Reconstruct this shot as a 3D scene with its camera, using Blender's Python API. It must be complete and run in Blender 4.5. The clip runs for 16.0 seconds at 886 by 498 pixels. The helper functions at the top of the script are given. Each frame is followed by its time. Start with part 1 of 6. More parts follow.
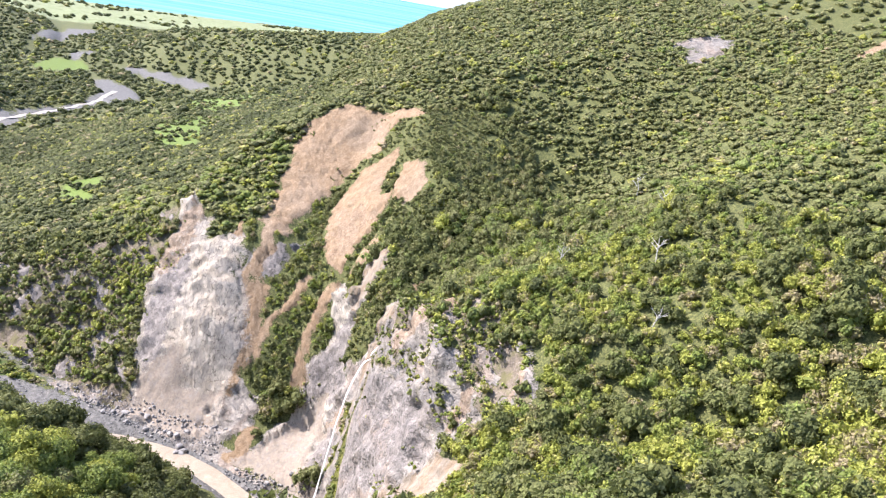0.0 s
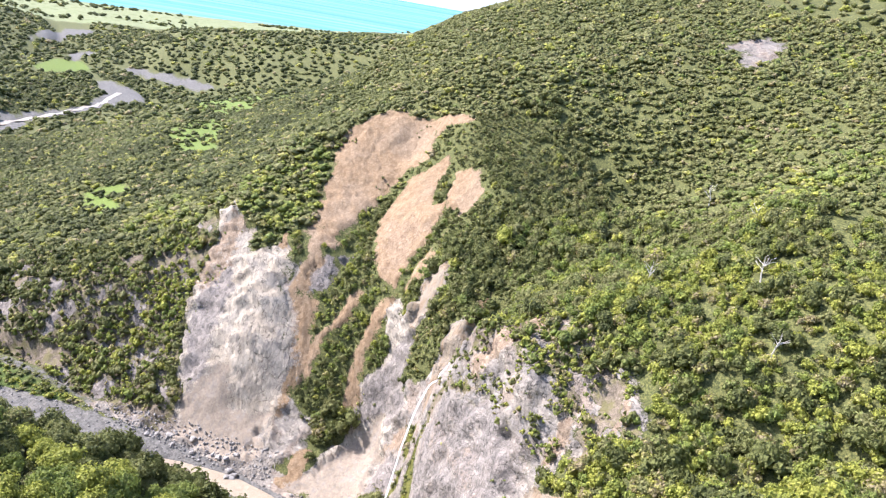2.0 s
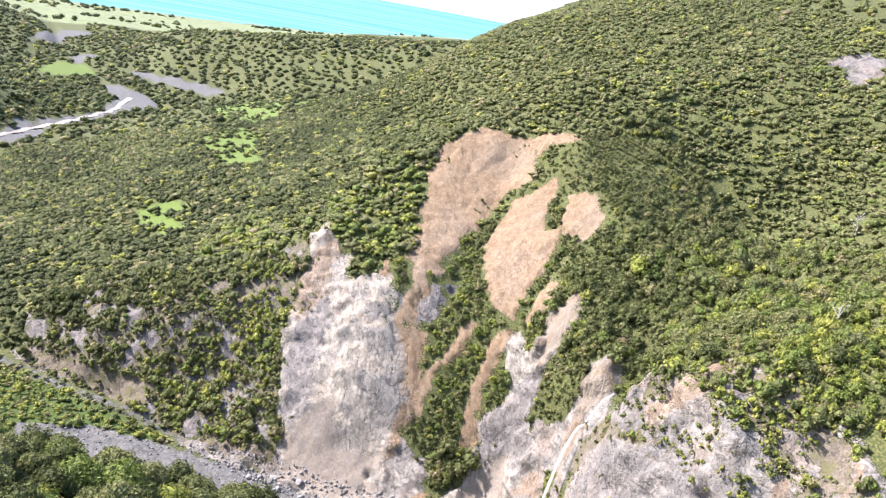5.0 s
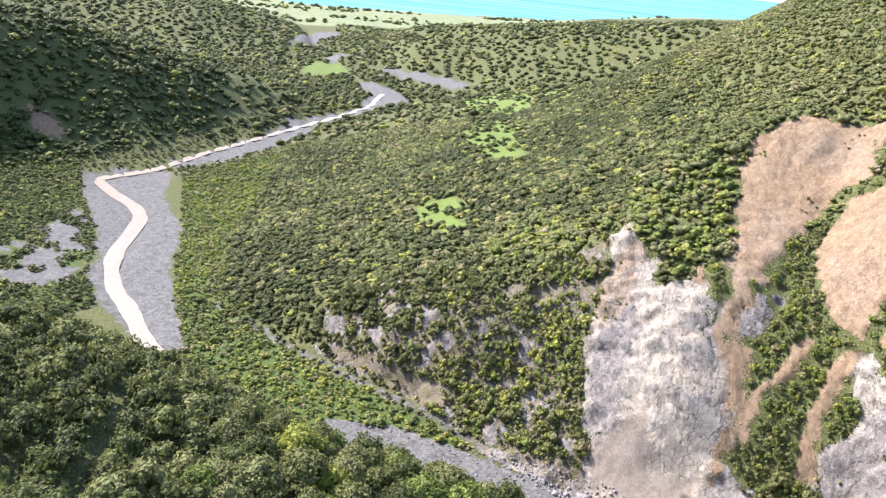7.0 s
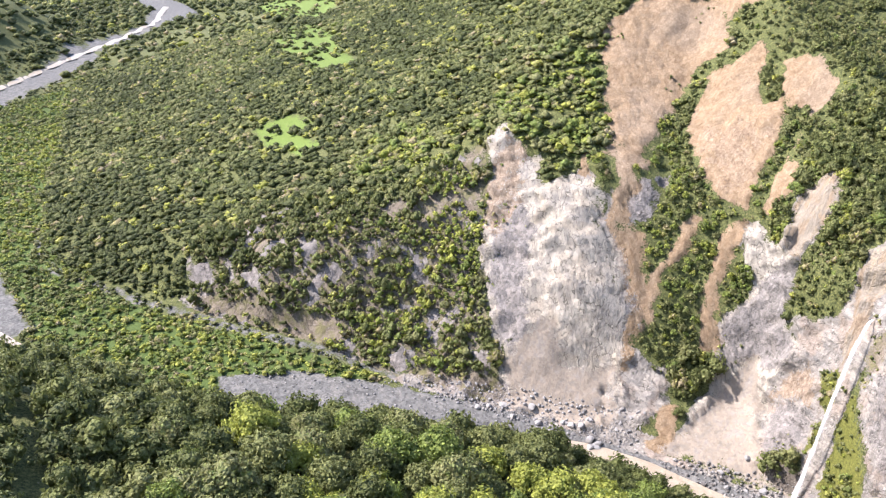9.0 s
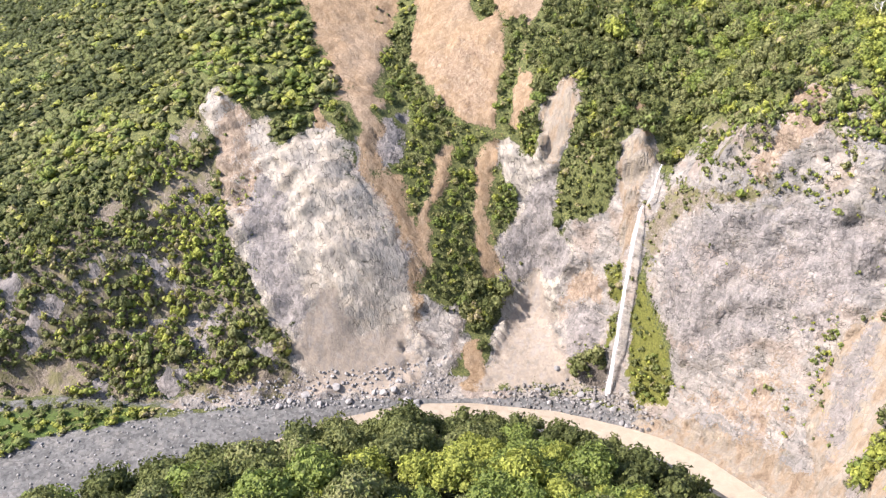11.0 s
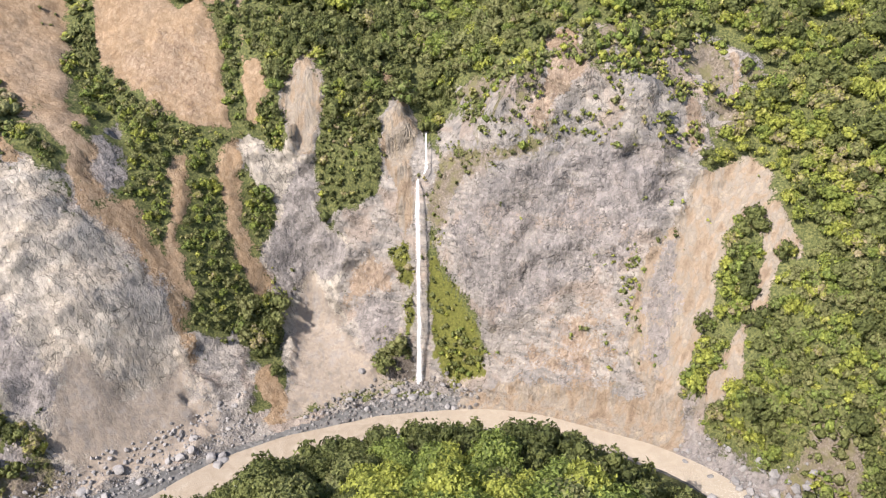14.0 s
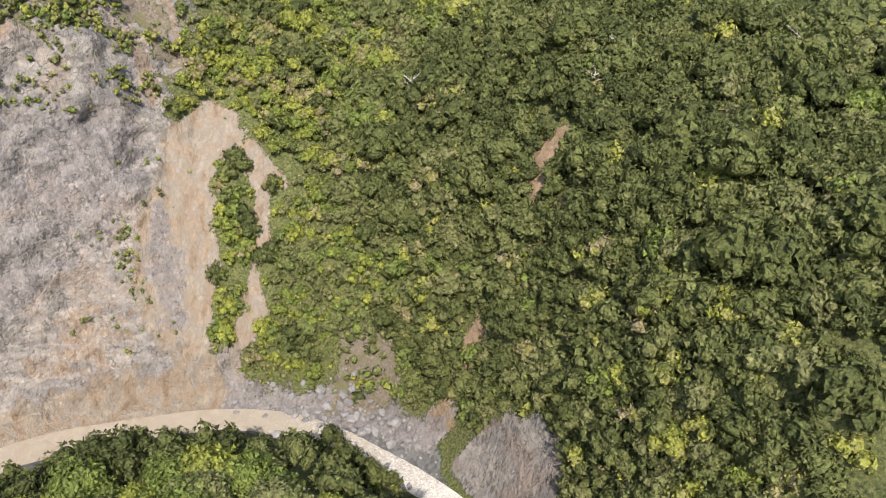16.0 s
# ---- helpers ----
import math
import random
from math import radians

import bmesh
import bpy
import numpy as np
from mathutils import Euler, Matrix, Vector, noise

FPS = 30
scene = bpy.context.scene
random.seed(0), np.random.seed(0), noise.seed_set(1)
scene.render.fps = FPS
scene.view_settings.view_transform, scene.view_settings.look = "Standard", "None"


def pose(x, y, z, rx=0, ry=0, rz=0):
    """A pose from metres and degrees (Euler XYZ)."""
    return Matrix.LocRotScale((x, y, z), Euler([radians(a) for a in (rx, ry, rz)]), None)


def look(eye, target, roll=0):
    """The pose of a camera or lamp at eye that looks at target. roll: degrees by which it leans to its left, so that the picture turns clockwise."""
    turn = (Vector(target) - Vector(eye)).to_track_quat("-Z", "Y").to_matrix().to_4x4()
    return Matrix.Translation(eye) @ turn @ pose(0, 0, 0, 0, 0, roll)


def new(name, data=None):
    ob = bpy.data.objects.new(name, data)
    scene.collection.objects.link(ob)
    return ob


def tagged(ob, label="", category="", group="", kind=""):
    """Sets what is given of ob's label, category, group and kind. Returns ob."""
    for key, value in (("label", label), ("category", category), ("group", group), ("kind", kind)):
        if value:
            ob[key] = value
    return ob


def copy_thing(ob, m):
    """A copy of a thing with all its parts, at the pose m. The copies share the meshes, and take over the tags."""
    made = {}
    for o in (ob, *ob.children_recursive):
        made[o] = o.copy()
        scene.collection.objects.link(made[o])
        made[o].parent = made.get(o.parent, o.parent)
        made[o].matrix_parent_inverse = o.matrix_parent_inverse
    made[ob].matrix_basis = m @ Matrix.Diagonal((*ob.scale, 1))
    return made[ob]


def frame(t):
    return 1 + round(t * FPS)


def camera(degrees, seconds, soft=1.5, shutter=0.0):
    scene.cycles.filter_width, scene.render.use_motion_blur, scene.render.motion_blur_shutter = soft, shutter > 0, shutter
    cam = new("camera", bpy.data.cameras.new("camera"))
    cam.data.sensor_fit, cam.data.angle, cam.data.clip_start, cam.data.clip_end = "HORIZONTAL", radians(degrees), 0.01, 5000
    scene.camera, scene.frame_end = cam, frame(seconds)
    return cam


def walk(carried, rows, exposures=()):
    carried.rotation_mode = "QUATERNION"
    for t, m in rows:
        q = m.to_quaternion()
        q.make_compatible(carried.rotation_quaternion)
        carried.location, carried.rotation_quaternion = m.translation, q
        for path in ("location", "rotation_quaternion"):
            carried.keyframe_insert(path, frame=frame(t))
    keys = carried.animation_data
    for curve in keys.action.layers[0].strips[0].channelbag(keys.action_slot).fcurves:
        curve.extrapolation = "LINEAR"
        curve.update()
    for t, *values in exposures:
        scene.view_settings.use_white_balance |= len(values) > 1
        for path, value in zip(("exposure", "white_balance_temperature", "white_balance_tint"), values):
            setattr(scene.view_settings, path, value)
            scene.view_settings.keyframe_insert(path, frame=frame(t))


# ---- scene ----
cam = camera(56.6, 16.0, soft=1.2)
PATH = [
    (0, (183.20, -64.21, 141.23), (97.05, -23.04, 111.49), 10.31),
    (0.5, (178.37, -67.12, 140.53), (92.32, -26.16, 110.21), 10.17),
    (1, (173.69, -70.34, 139.93), (87.69, -29.37, 109.51), 10.10),
    (1.5, (169.65, -73.71, 139.27), (83.72, -32.38, 109.14), 10.10),
    (2, (165.18, -78.25, 138.79), (79.51, -36.06, 109.10), 10.25),
    (2.5, (161.14, -82.93, 138.40), (75.77, -39.72, 109.33), 10.51),
    (3, (157.01, -87.70, 138.05), (71.82, -43.51, 109.95), 10.61),
    (3.2, (155.01, -89.64, 137.87), (69.84, -45.08, 110.27), 10.71),
    (5.3, (131.35, -111.02, 134.86), (46.64, -67.07, 104.99), 10.56),
    (5.5, (129.06, -113.04, 134.44), (43.74, -72.18, 102.02), 10.11),
    (6, (123.60, -117.73, 132.81), (36.08, -85.77, 96.51), 8.45),
    (6.5, (117.93, -122.02, 131.44), (28.12, -98.00, 94.60), 6.96),
    (7, (112.37, -125.98, 131.14), (20.43, -106.67, 96.88), 6.25),
    (7.5, (107.70, -130.10, 130.87), (14.73, -110.59, 99.62), 6.47),
    (8, (103.18, -134.54, 130.75), (11.58, -110.02, 99.03), 5.78),
    (8.5, (98.39, -139.15, 130.85), (11.36, -106.60, 93.87), 4.75),
    (9, (92.55, -143.19, 129.99), (12.36, -102.23, 86.50), 3.62),
    (9.5, (84.72, -146.14, 127.98), (9.99, -97.43, 82.79), 3.20),
    (10, (76.12, -148.69, 125.68), (7.58, -91.34, 80.81), 2.54),
    (10.2, (73.03, -149.45, 124.89), (7.25, -89.05, 79.88), 2.19),
    (12.3, (46.04, -153.10, 118.48), (15.17, -71.45, 69.70), 1.30),
    (12.5, (43.64, -152.86, 117.69), (15.47, -70.04, 69.24), 1.56),
    (13, (38.24, -151.73, 115.69), (15.26, -66.80, 68.18), 1.47),
    (13.5, (33.09, -151.12, 114.21), (14.63, -64.68, 67.44), 1.20),
    (14, (27.75, -150.26, 112.55), (14.19, -62.45, 66.68), 0.85),
    (14.5, (21.86, -148.37, 110.69), (20.82, -59.27, 65.32), 2.21),
    (15, (16.15, -145.95, 109.56), (38.32, -59.38, 64.68), 5.42),
    (15.5, (11.72, -143.86, 109.41), (52.32, -64.33, 64.39), 7.25),
    (16, (8.01, -141.29, 109.09), (62.75, -71.54, 62.86), 7.00),
]
walk(cam, [(t, look(eye, target, roll)) for t, eye, target, roll in PATH],
     [(0, 1.5, 6300, 18), (5.5, 1.5, 6250, 18), (8, 1.48, 6250, 17), (10.2, 1.45, 6400, 17), (12.5, 1.05, 6550, 15), (14.5, 0.93, 6600, 14), (16, 0.67, 6600, 12)])

# world, sun and exposure
SUN_TO = Vector((-0.44, -0.60, 0.66)).normalized()
world = bpy.data.worlds.new("sky")
scene.world = world
world.use_nodes = True
wn = world.node_tree
wn.nodes.clear()
sky = wn.nodes.new("ShaderNodeTexSky")
sky.sky_type = "NISHITA"
sky.sun_disc = False
sky.sun_elevation = math.asin(SUN_TO.z)
sky.sun_rotation = math.atan2(SUN_TO.x, SUN_TO.y)
sky.air_density, sky.dust_density, sky.ozone_density = 1.0, 1.5, 1.0
bg = wn.nodes.new("ShaderNodeBackground")
bg.inputs["Strength"].default_value = 0.15
wo = wn.nodes.new("ShaderNodeOutputWorld")
wn.links.new(sky.outputs[0], bg.inputs["Color"])
wn.links.new(bg.outputs[0], wo.inputs["Surface"])
sun = new("sun", bpy.data.lights.new("sun", "SUN"))
sun.data.energy, sun.data.angle, sun.data.color = 4.2, radians(0.5), (1.0, 0.935, 0.86)
sun.matrix_world = look((-300, -150, 400), (Vector((-300, -150, 400)) - SUN_TO))

# ---- materials ----
def shader(name):
    """A new node material: the material, its nodes' maker, its links' maker and its Principled node."""
    mat = bpy.data.materials.new(name)
    mat.use_nodes = True
    tree = mat.node_tree

    def node(kind, inputs=None, attribute_name="", operation="", data_type="", blend_type="", feature="", interpolation_type=""):
        n = tree.nodes.new(kind)
        if attribute_name:
            n.attribute_name = attribute_name
        if operation:
            n.operation = operation
        if data_type:
            n.data_type = data_type
        if blend_type:
            n.blend_type = blend_type
        if feature:
            n.feature = feature
        if interpolation_type:
            n.interpolation_type = interpolation_type
        for key, value in (inputs or {}).items():
            if hasattr(value, "is_linked"):
                tree.links.new(value, n.inputs[key])
            else:
                n.inputs[key].default_value = value
        return n
    return mat, node, tree.links.new, tree.nodes["Principled BSDF"]


def rgb(r, g, b):
    return (r, g, b, 1.0)


def noise_of(node, where, scale, detail=4, rough=0.55, distort=0.0):
    return node("ShaderNodeTexNoise", {"Vector": where, "Scale": scale, "Detail": detail, "Roughness": rough, "Distortion": distort}).outputs[0]


def ramp(node, value, stops, mode="LINEAR"):
    r = node("ShaderNodeValToRGB", {"Fac": value})
    r.color_ramp.interpolation = mode
    els = r.color_ramp.elements
    while len(els) < len(stops):
        els.new(0.5)
    for e, (p, c) in zip(els, stops):
        e.position, e.color = p, c
    return r.outputs[0]


def mixed(node, fac, a, b, mode="MIX"):
    n = node("ShaderNodeMix", data_type="RGBA", blend_type=mode)
    for key, value in ((0, fac), (6, a), (7, b)):
        if hasattr(value, "is_linked"):
            n.id_data.links.new(value, n.inputs[key])
        else:
            n.inputs[key].default_value = value
    return n.outputs[2]


def maths(node, op, a, b=0.0, c=0.0, clamp=False):
    n = node("ShaderNodeMath", {0: a, 1: b, 2: c}, operation=op)
    n.use_clamp = clamp
    return n.outputs[0]


def stepped(node, value, low, high):
    return node("ShaderNodeMapRange", {0: value, 1: low, 2: high, 3: 0.0, 4: 1.0}, interpolation_type="SMOOTHSTEP").outputs[0]


def stretched(node, where, sx, sy, sz):
    return node("ShaderNodeMapping", {"Vector": where, "Scale": (sx, sy, sz)}).outputs[0]


def ground_material():
    mat, node, link, out = shader("land")
    where = node("ShaderNodeTexCoord").outputs["Object"]
    za = node("ShaderNodeSeparateColor", {0: node("ShaderNodeAttribute", attribute_name="zone_a").outputs["Color"]}).outputs
    zb = node("ShaderNodeSeparateColor", {0: node("ShaderNodeAttribute", attribute_name="zone_b").outputs["Color"]}).outputs
    zc = node("ShaderNodeSeparateColor", {0: node("ShaderNodeAttribute", attribute_name="zone_c").outputs["Color"]}).outputs
    zd = node("ShaderNodeSeparateColor", {0: node("ShaderNodeAttribute", attribute_name="zone_d").outputs["Color"]}).outputs
    broad = noise_of(node, where, 0.045, 5, 0.6)
    mid = noise_of(node, where, 0.35, 6, 0.65)
    fine = noise_of(node, where, 2.2, 6, 0.7)
    craggy = noise_of(node, stretched(node, where, 1.0, 1.0, 0.7), 0.9, 5, 0.58, 1.4)
    tilted = node("ShaderNodeMapping", {"Vector": where, "Rotation": (0.25, 0.62, 0.3), "Scale": (0.16, 0.5, 0.85)}).outputs[0]
    beds = noise_of(node, tilted, 1.0, 5, 0.55, 0.6)
    joint = node("ShaderNodeMapping", {"Vector": where, "Rotation": (0.1, -0.62, 0.3), "Scale": (1.0, 1.0, 0.55)}).outputs[0]
    shift = node("ShaderNodeTexNoise", {"Vector": where, "Scale": 0.6, "Detail": 3.0}).outputs[1]
    joint = node("ShaderNodeVectorMath", {0: joint, 1: node("ShaderNodeVectorMath", {0: shift, 1: (0.4, 0.4, 0.4)}, operation="MULTIPLY").outputs[0]}, operation="ADD").outputs[0]

    def broken(size, tilt):
        """Tilted faces of broken rock about so many to the metre: height and tone of each."""
        v = node("ShaderNodeTexVoronoi", {"Vector": joint, "Scale": size, "Randomness": 1.0}).outputs
        slant = node("ShaderNodeVectorMath", {0: v["Color"], 1: (0.5, 0.5, 0.5)}, operation="SUBTRACT").outputs[0]
        off = node("ShaderNodeVectorMath", {0: joint, 1: v["Position"]}, operation="SUBTRACT").outputs[0]
        h = node("ShaderNodeVectorMath", {0: slant, 1: off}, operation="DOT_PRODUCT").outputs["Value"]
        tone = node("ShaderNodeSeparateColor", {0: v["Color"]}).outputs
        step = maths(node, "MULTIPLY", tone[2], 0.10 / size)
        return maths(node, "ADD", maths(node, "MULTIPLY", h, tilt), step), tone[0]
    big_face, big_tone = broken(0.24, 0.75)
    mid_face, mid_tone = broken(0.85, 0.85)
    chip_face, chip_tone = broken(2.2, 0.7)
    def fall_line(way, across, along):
        """Places measured along a direction and across it, in steps of so many metres."""
        f = Vector(way).normalized()
        a = f.cross(Vector((0, 0, 1))).normalized()
        b = f.cross(a)
        axes = [node("ShaderNodeVectorMath", {0: where, 1: tuple(v / step)}, operation="DOT_PRODUCT").outputs["Value"] for v, step in ((a, across), (b, across), (f, along))]
        return node("ShaderNodeCombineXYZ", dict(enumerate(axes))).outputs[0]

    def crests(spot, detail, distort):
        """Sharp crests with hollows between them, about 0 to 1."""
        n = noise_of(node, spot, 1.0, detail, 0.55, distort)
        return maths(node, "SUBTRACT", 1.0, maths(node, "MULTIPLY", maths(node, "ABSOLUTE", maths(node, "SUBTRACT", n, 0.5)), 5.0))
    rib_coarse = crests(fall_line((0.62, -0.2, -0.76), 2.6, 5.0), 3, 1.8)
    rib_fine = crests(fall_line((0.3, -0.2, -0.9), 0.9, 1.2), 3, 1.6)
    shelf_coarse = crests(fall_line((0.85, 0.1, 0.5), 2.6, 6.0), 2, 1.0)
    shelf_fine = crests(fall_line((0.8, 0.1, -0.6), 0.9, 1.7), 2, 1.2)
    shelf_upright = crests(fall_line((0.12, -0.1, -1.0), 1.5, 8.0), 3, 0.5)
    slip_form = maths(node, "ADD", maths(node, "MULTIPLY", rib_coarse, 0.14), maths(node, "MULTIPLY", rib_fine, 0.1))
    face_form = maths(node, "ADD", maths(node, "MULTIPLY", shelf_coarse, 0.16), maths(node, "ADD", maths(node, "MULTIPLY", shelf_fine, 0.16), maths(node, "MULTIPLY", shelf_upright, 0.14)))
    facet_shade = maths(node, "MULTIPLY_ADD", mid_tone, 0.6, maths(node, "MULTIPLY", chip_tone, 0.4))
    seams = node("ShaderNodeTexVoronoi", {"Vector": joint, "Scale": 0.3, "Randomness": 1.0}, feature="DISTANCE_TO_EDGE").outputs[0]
    flutes = noise_of(node, stretched(node, where, 0.55, 0.55, 0.09), 1.0, 6, 0.65, 0.6)
    streaks = noise_of(node, stretched(node, where, 0.5, 0.5, 0.045), 1.0, 5, 0.6, 0.3)
    warp = node("ShaderNodeTexNoise", {"Vector": where, "Scale": 0.5, "Detail": 4.0}).outputs[1]
    warped = node("ShaderNodeVectorMath", {0: where, 1: node("ShaderNodeVectorMath", {0: warp, 1: (4.5, 4.5, 4.5)}, operation="MULTIPLY").outputs[0]}, operation="ADD").outputs[0]
    cracks = node("ShaderNodeTexVoronoi", {"Vector": warped, "Scale": 0.42, "Randomness": 1.0}, feature="DISTANCE_TO_EDGE").outputs[0]
    blocks = node("ShaderNodeTexVoronoi", {"Vector": where, "Scale": 0.9, "Randomness": 1.0}).outputs
    pebbles = node("ShaderNodeTexVoronoi", {"Vector": where, "Scale": 1.7, "Randomness": 1.0}).outputs
    stony = node("ShaderNodeSeparateColor", {0: pebbles[1]}).outputs[0]
    stony_grey = node("ShaderNodeCombineColor", {0: stony, 1: stony, 2: stony}).outputs[0]
    edge = maths(node, "ADD", maths(node, "MULTIPLY", maths(node, "SUBTRACT", mid, 0.5), 1.5), maths(node, "MULTIPLY", maths(node, "SUBTRACT", fine, 0.5), 1.3))

    def zone(m):
        return stepped(node, maths(node, "ADD", m, edge), 0.42, 0.58)

    floor = ramp(node, fine, [(0.34, rgb(0.022, 0.028, 0.011)), (0.47, rgb(0.069, 0.081, 0.028)), (0.6, rgb(0.141, 0.143, 0.051)), (0.72, rgb(0.214, 0.200, 0.084))])
    floor = mixed(node, maths(node, "MULTIPLY", stepped(node, mid, 0.5, 0.65), 0.4), floor, rgb(0.057, 0.065, 0.022))
    scrub_ground = ramp(node, fine, [(0.3, rgb(0.083, 0.068, 0.048)), (0.55, rgb(0.175, 0.146, 0.114)), (0.72, rgb(0.302, 0.272, 0.238))])
    scrub_ground = mixed(node, stepped(node, mid, 0.46, 0.64), scrub_ground, rgb(0.135, 0.125, 0.062))
    tan = ramp(node, flutes, [(0.25, rgb(0.153, 0.101, 0.056)), (0.48, rgb(0.231, 0.162, 0.097)), (0.75, rgb(0.294, 0.222, 0.148))])
    tan = mixed(node, maths(node, "MULTIPLY", stepped(node, broad, 0.5, 0.68), 0.6), tan, rgb(0.258, 0.211, 0.161))
    tan = mixed(node, 0.45, tan, ramp(node, craggy, [(0.33, rgb(0.113, 0.071, 0.044)), (0.47, rgb(0.209, 0.142, 0.088)), (0.6, rgb(0.285, 0.216, 0.149))]))
    tan = mixed(node, maths(node, "MULTIPLY", stepped(node, fine, 0.6, 0.8), 0.5), tan, rgb(0.135, 0.089, 0.055))
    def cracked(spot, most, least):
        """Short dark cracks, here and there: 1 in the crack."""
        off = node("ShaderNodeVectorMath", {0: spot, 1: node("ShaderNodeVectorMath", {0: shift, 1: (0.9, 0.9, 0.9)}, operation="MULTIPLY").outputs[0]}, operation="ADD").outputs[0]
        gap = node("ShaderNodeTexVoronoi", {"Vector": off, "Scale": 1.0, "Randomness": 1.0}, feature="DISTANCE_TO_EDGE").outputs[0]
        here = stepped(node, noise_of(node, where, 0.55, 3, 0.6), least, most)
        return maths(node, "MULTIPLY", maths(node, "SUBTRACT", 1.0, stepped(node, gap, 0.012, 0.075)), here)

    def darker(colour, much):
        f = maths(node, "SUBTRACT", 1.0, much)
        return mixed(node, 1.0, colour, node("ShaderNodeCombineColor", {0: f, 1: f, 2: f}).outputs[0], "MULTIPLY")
    patchy = noise_of(node, where, 0.13, 4, 0.55, 0.6)
    slip_streak = noise_of(node, fall_line((0.55, -0.2, -0.8), 1.5, 7.0), 1.0, 4, 0.55, 0.7)
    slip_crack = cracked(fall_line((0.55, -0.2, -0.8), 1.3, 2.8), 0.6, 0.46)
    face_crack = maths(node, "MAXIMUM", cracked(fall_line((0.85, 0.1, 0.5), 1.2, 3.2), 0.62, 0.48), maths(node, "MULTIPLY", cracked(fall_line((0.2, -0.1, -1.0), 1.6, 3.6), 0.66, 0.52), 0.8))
    grey = ramp(node, slip_streak, [(0.32, rgb(0.230, 0.209, 0.181)), (0.5, rgb(0.302, 0.272, 0.229)), (0.66, rgb(0.368, 0.336, 0.283))])
    grey = mixed(node, maths(node, "MULTIPLY", stepped(node, broad, 0.47, 0.6), 0.55), grey, rgb(0.257, 0.240, 0.219))
    grey = mixed(node, maths(node, "MULTIPLY", stepped(node, patchy, 0.5, 0.62), 0.5), grey, rgb(0.319, 0.270, 0.205))
    # Crevice darkness is put into the base colour along the cracks
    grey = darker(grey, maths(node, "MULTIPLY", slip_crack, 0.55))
    rock = ramp(node, beds, [(0.34, rgb(0.171, 0.160, 0.150)), (0.5, rgb(0.228, 0.209, 0.186)), (0.64, rgb(0.285, 0.259, 0.227))])
    rock = mixed(node, maths(node, "MULTIPLY", stepped(node, patchy, 0.49, 0.6), 0.6), rock, rgb(0.255, 0.201, 0.160))
    rock = mixed(node, maths(node, "MULTIPLY", stepped(node, broad, 0.5, 0.62), 0.55), rock, rgb(0.169, 0.163, 0.160))
    rock = mixed(node, maths(node, "MULTIPLY", stepped(node, maths(node, "ADD", maths(node, "MULTIPLY", mid, 0.6), maths(node, "MULTIPLY", broad, 0.5)), 0.6, 0.7), 0.5), rock, rgb(0.137, 0.118, 0.061))
    rock = mixed(node, maths(node, "MULTIPLY", stepped(node, craggy, 0.62, 0.7), 0.55), rock, rgb(0.395, 0.379, 0.346))
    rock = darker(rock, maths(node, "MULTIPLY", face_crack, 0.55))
    rust = ramp(node, craggy, [(0.3, rgb(0.122, 0.083, 0.056)), (0.45, rgb(0.195, 0.139, 0.096)), (0.56, rgb(0.246, 0.185, 0.129)), (0.7, rgb(0.309, 0.250, 0.183))])
    scree = mixed(node, maths(node, "MULTIPLY", fine, 0.3), ramp(node, streaks, [(0.3, rgb(0.191, 0.170, 0.150)), (0.5, rgb(0.261, 0.218, 0.172)), (0.7, rgb(0.240, 0.218, 0.196))]), stony_grey, "SOFT_LIGHT")
    gravel = mixed(node, 0.35, ramp(node, mid, [(0.3, rgb(0.074, 0.075, 0.072)), (0.5, rgb(0.119, 0.118, 0.114)), (0.7, rgb(0.159, 0.152, 0.140))]), stony_grey, "SOFT_LIGHT")
    grass = ramp(node, fine, [(0.3, rgb(0.066, 0.108, 0.02)), (0.5, rgb(0.112, 0.162, 0.032)), (0.75, rgb(0.165, 0.195, 0.058))])
    moss = ramp(node, fine, [(0.3, rgb(0.05, 0.055, 0.014)), (0.55, rgb(0.115, 0.12, 0.026)), (0.75, rgb(0.19, 0.175, 0.055))])
    pale = ramp(node, streaks, [(0.3, rgb(0.163, 0.120, 0.083)), (0.45, rgb(0.234, 0.182, 0.130)), (0.55, rgb(0.211, 0.185, 0.152)), (0.7, rgb(0.291, 0.240, 0.173))])
    pale = mixed(node, maths(node, "MULTIPLY", stepped(node, fine, 0.55, 0.8), 0.5), pale, rgb(0.128, 0.098, 0.069))
    pasture = ramp(node, broad, [(0.35, rgb(0.13, 0.16, 0.07)), (0.5, rgb(0.21, 0.235, 0.125)), (0.65, rgb(0.15, 0.19, 0.08))])

    slate = ramp(node, craggy, [(0.3, rgb(0.11, 0.103, 0.1)), (0.45, rgb(0.15, 0.139, 0.134)), (0.56, rgb(0.185, 0.17, 0.162)), (0.68, rgb(0.25, 0.232, 0.216))])
    slate = mixed(node, maths(node, "MULTIPLY", stepped(node, streaks, 0.48, 0.66), 0.55), slate, rgb(0.101, 0.095, 0.091))
    slate = mixed(node, maths(node, "MULTIPLY", stepped(node, beds, 0.55, 0.68), 0.5), slate, rgb(0.279, 0.259, 0.240))
    slate = mixed(node, maths(node, "MULTIPLY", facet_shade, 0.3), slate, rgb(0.28, 0.25, 0.232))
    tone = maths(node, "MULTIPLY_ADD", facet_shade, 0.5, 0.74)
    # seams and veins get their crevice darkness in the tone as well
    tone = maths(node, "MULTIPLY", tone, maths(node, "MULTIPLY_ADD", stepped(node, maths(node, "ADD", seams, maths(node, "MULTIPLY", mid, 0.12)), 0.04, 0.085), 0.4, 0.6))
